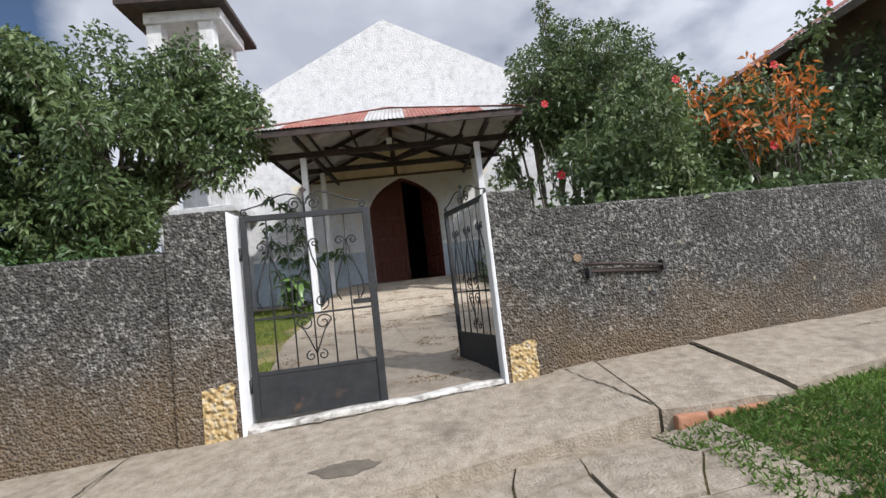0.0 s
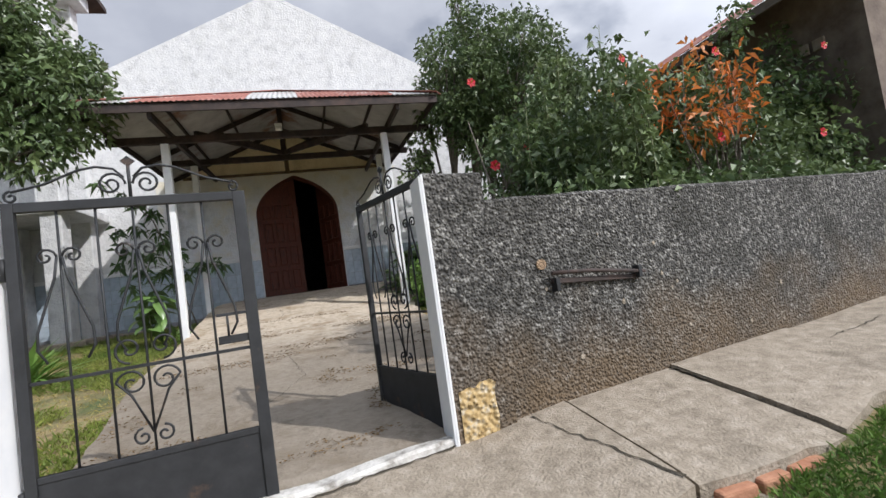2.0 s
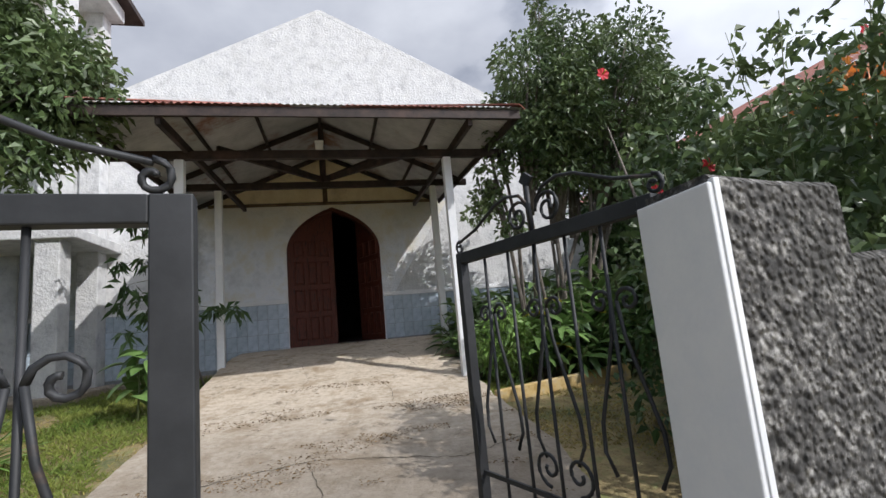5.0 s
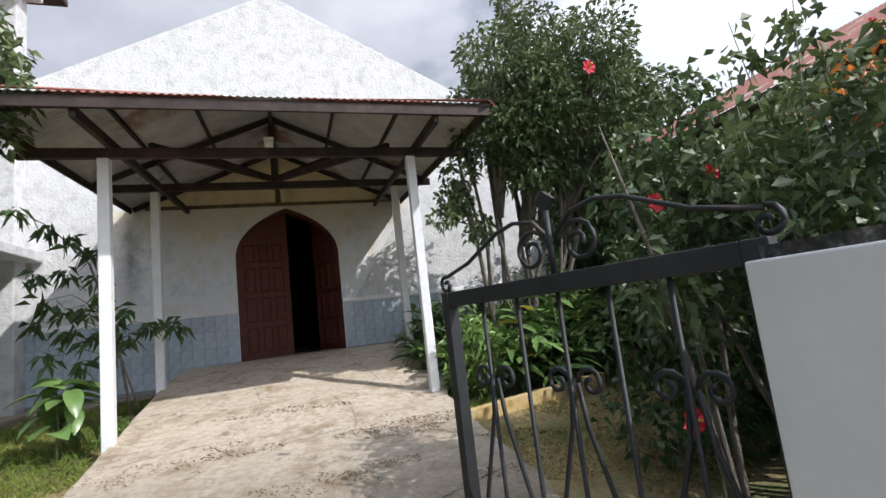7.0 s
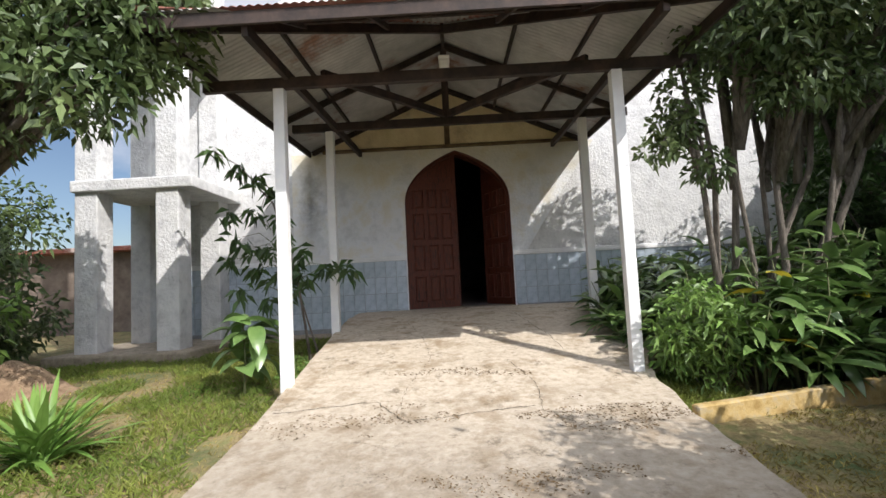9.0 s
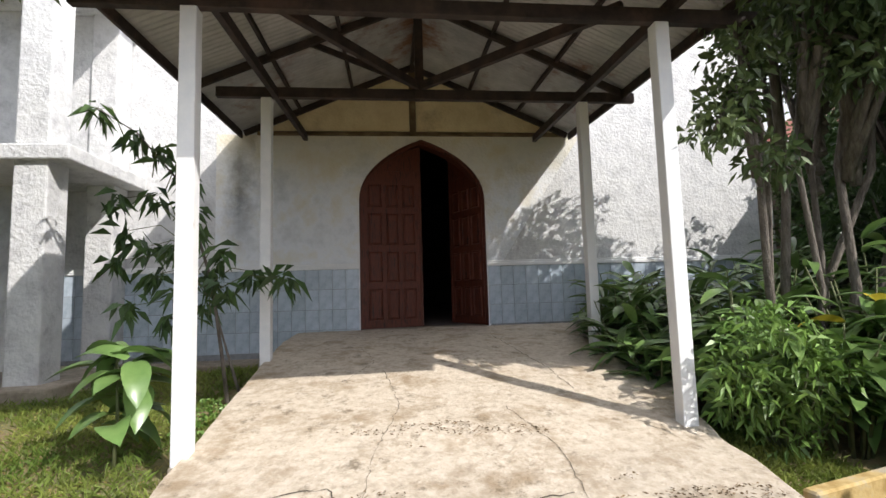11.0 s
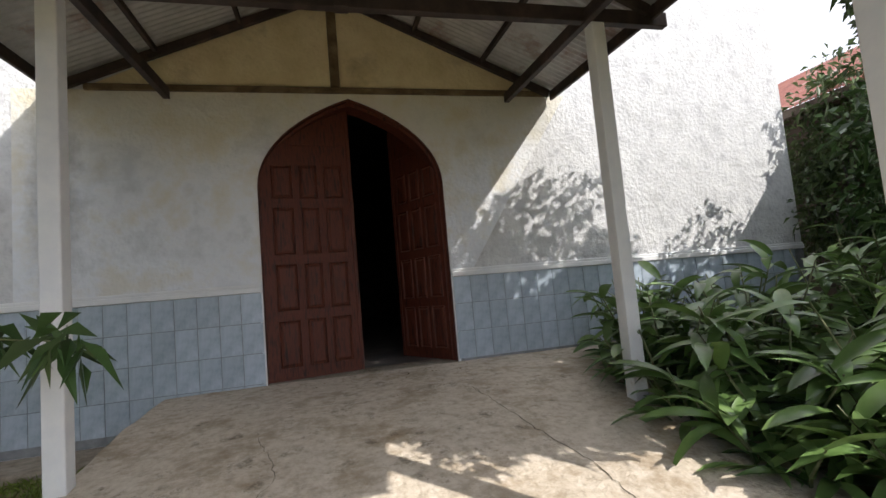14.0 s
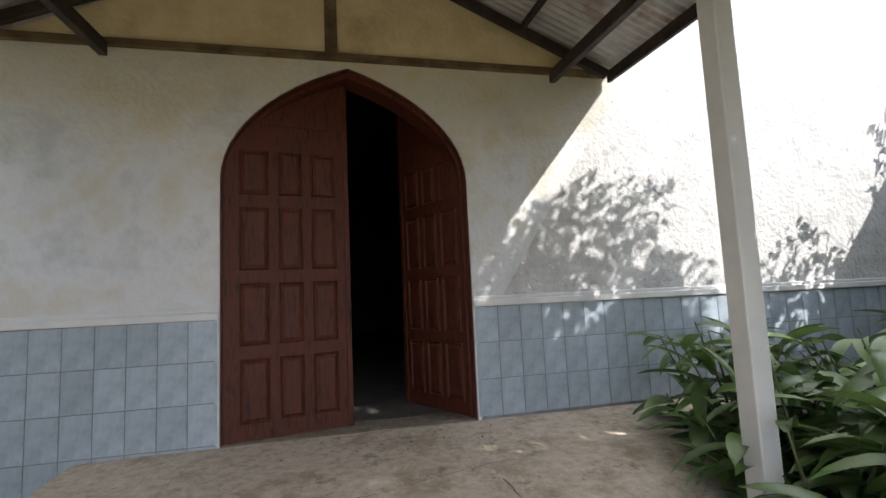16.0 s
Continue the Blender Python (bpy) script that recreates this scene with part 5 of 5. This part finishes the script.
for x, w, h in ((1.33, 0.2, 0.12), (1.56, 0.17, 0.1), (1.76, 0.22, 0.11), (2.0, 0.14, 0.09)):
    y = kerb_line(x + w / 2)
    z = pavement_z(x, y) - 0.05
    part("kerb_brick", a_box((x, y - 0.05, z - h), (x + w, y + 0.09, z - 0.01), 0.015), BRICK, pavement, "exposed reddish brick under the kerb")


def crack(points, width, height_at, seed):
    """A thin ragged strip lying in the surface."""
    q = random.Random(seed)
    line = []
    for (x0, y0), (x1, y1) in zip(points, points[1:]):
        m = max(2, int(math.hypot(x1 - x0, y1 - y0) / 0.05))
        line += [(x0 + (x1 - x0) * k / m + q.uniform(-0.014, 0.014), y0 + (y1 - y0) * k / m + q.uniform(-0.014, 0.014)) for k in range(m)]
    line.append(points[-1])
    vs, fs = [], []
    for i, (x, y) in enumerate(line):
        xa, ya = line[max(0, i - 1)]
        xb, yb = line[min(len(line) - 1, i + 1)]
        d = math.hypot(xb - xa, yb - ya) or 1
        w = width * q.uniform(0.3, 1.3)
        nx, ny = -(yb - ya) / d * w / 2, (xb - xa) / d * w / 2
        vs += [(x + nx, y + ny, height_at(x + nx, y + ny)), (x - nx, y - ny, height_at(x - nx, y - ny))]
    fs = [(2 * i, 2 * i + 1, 2 * i + 3, 2 * i + 2) for i in range(len(line) - 1)]
    return raw("crack", vs, fs)


def on_ramp(x, y):
    return ramp_z(y) + 0.012 * noise.noise((x * 1.5, y * 1.5, 0)) + 0.006 * noise.noise((x * 6, y * 6, 0)) + 0.005


def on_pavement(x, y):
    return pavement_z(x, y) + 0.012 * noise.noise((x * 2, y * 2, 5)) + 0.006


for k, (pts, w) in enumerate(((((-2.1, 9.45), (-1.2, 9.6), (-0.9, 9.2), (0.2, 9.4)), 0.014), (((-0.9, 11.6), (-0.75, 10.8), (-0.95, 9.9), (-1.0, 9.3)), 0.007), (((0.1, 10.6), (0.3, 9.9), (0.25, 9.3)), 0.008),
                              (((0.5, 12.9), (0.62, 12.0), (0.75, 11.5), (0.8, 10.9)), 0.012), (((-1.6, 13.1), (-0.4, 12.9), (0.9, 13.2)), 0.006), (((-1.9, 7.6), (-0.5, 7.9), (0.6, 7.5), (1.3, 7.8)), 0.016), (((-0.6, 7.8), (-0.4, 6.8), (-0.7, 6.1)), 0.01), (((-1.2, 12.6), (-1.0, 11.9), (-1.3, 11.3)), 0.006))):
    ob = tagged(part("crack", crack(pts, w * 0.55, on_ramp, k), CRACK), "thin dark crack in the concrete path", "crack", kind="structure")
for k, (pts, w) in enumerate(((((0.95, 4.55), (1.1, 4.1), (1.24, 3.62)), 0.014), (((2.2, 4.72), (2.23, 4.2), (2.6, 3.82)), 0.03), (((2.3, 4.3), (3.0, 4.5), (4.4, 4.75)), 0.012), (((-2.35, 4.05), (-2.4, 3.4), (-2.6, 2.8)), 0.012), (((-1.4, 4.22), (-0.4, 4.36), (0.45, 4.5)), 0.02))):
    ob = tagged(part("crack", crack(pts, w, on_pavement, 20 + k), CRACK), "dirt-filled crack in the concrete pavement", "crack", kind="structure")

# damp stain on the pavement
vs = [(-0.74, 3.49, on_pavement(-0.74, 3.49) - 0.002)]
for k in range(28):
    a = k / 28 * math.tau
    q = 1 + 0.35 * noise.noise((2 * math.cos(a), 2 * math.sin(a), 6))
    x, y = -0.74 + 0.2 * q * math.cos(a), 3.49 + 0.085 * q * math.sin(a)
    vs.append((x, y, on_pavement(x, y) - 0.002))
damp = raw("damp_stain", vs, [(0, k + 1, (k + 1) % 28 + 1) for k in range(28)])
part("damp_stain", damp, material("damp_concrete", [(0.10, 0.085, 0.065), (0.15, 0.125, 0.095)], 9, 0.7), pavement, "dark damp stain")

# chips of pale plaster on the eastern wall
q = random.Random(8)
east_wall = bpy.data.objects["wall_street_east"]
for k in range(12):
    x, z = q.uniform(0.95, 4.4), q.uniform(0.6, 1.5)
    r0 = q.uniform(0.007, 0.018)
    pts = [(x + r0 * q.uniform(0.6, 1.2) * math.cos(a), z + r0 * q.uniform(0.7, 1.5) * math.sin(a)) for a in [i * math.tau / 7 for i in range(7)]]
    bm = prism(pts, -0.006, 0.012)
    for v in bm.verts:
        v.co.y += wall_y(v.co.x)
    part("plaster_chip", bm, CONCRETE, east_wall)
disc = bmesh.new()
tube(disc, [(1.22, wall_y(1.22) - 0.02, 1.31), (1.22, wall_y(1.22) + 0.02, 1.31)], 0.035, 10)
part("plaster_plug", disc, MOUND, east_wall)

# low shed beyond the tower
shed = thing("shed", "low dark shed behind the bell tower", "shed", kind="structure")
part("wall", a_box((-15, 17.0, 0.5), (-7.2, 19, 3.1)), BROWN_WALL, shed)
part("roof", a_box((-15.3, 16.6, 3.1), (-6.9, 19.3, 3.22), 0.02), RUST, shed)

# leaf litter on the ramp
n = 26000
r = np.random.random((n, 2))
y = 4.8 + 5.6 * r[:, 0]
x = np.array([ramp_edges(v)[0] * (1 - u) + ramp_edges(v)[1] * u for v, u in zip(y, r[:, 1] ** 0.75)])
keep = np.array([noise.noise((a * 0.7, b * 1.9, 4)) + 0.6 * noise.noise((a * 2.5, b * 5, 1)) > 0.24 + 0.25 * max(0, b - 9.3) for a, b in zip(x, y)])
x, y = x[keep], y[keep]
# a few blown in to the door
x, y = np.concatenate([x, np.random.uniform(-0.9, 0.75, 70)]), np.concatenate([y, np.random.uniform(13.45, 14.15, 70)])
z = np.array([max(ramp_z(v), SILL + 0.008 if v > FRONT - 0.05 else 0) + 0.016 for v in y])
m = len(x)
way = np.random.normal(size=(m, 3)) * (1, 1, 0.06)
tagged(part("leaf_litter", leaves("leaf_litter", np.stack([x, y, z], 1), way, np.random.uniform(0.01, 0.038, m), np.random.uniform(0.004, 0.013, m), 0.0), LITTER), "scattered dry leaves and twigs on the path", "leaves", kind="stuff")

# aerial behind the tree
tagged(part("aerial_pole", tube(bmesh.new(), [(6.2, 18, 0.9), (6.1, 18, 10.2)], 0.03, 6), IRON), "thin metal pole behind the tree", "pole")

# ---- dado tiles ----
TILE_ME = mesh_of("tile", a_box((0.003, -0.005, 0.003), (0.197, 0.003, 0.297), 0.0015))
TILE_ME.materials.append(TILE)
for x0, x1 in ((WEST + 0.02, DOOR_L - 0.012), (DOOR_R + 0.012, EAST)):
    n = int((x1 - x0) / 0.2)
    for i in range(n):
        for j in range(-1, 3):
            if x0 > 0 and j < 0:
                continue
            ob = new("tile", TILE_ME)
            ob.parent = church
            ob.location = ((x1 - 0.2 * (i + 1)) if x0 < 0 else (x0 + 0.2 * i), FRONT - 0.013, 2.378 - 0.3 * (3 - j))
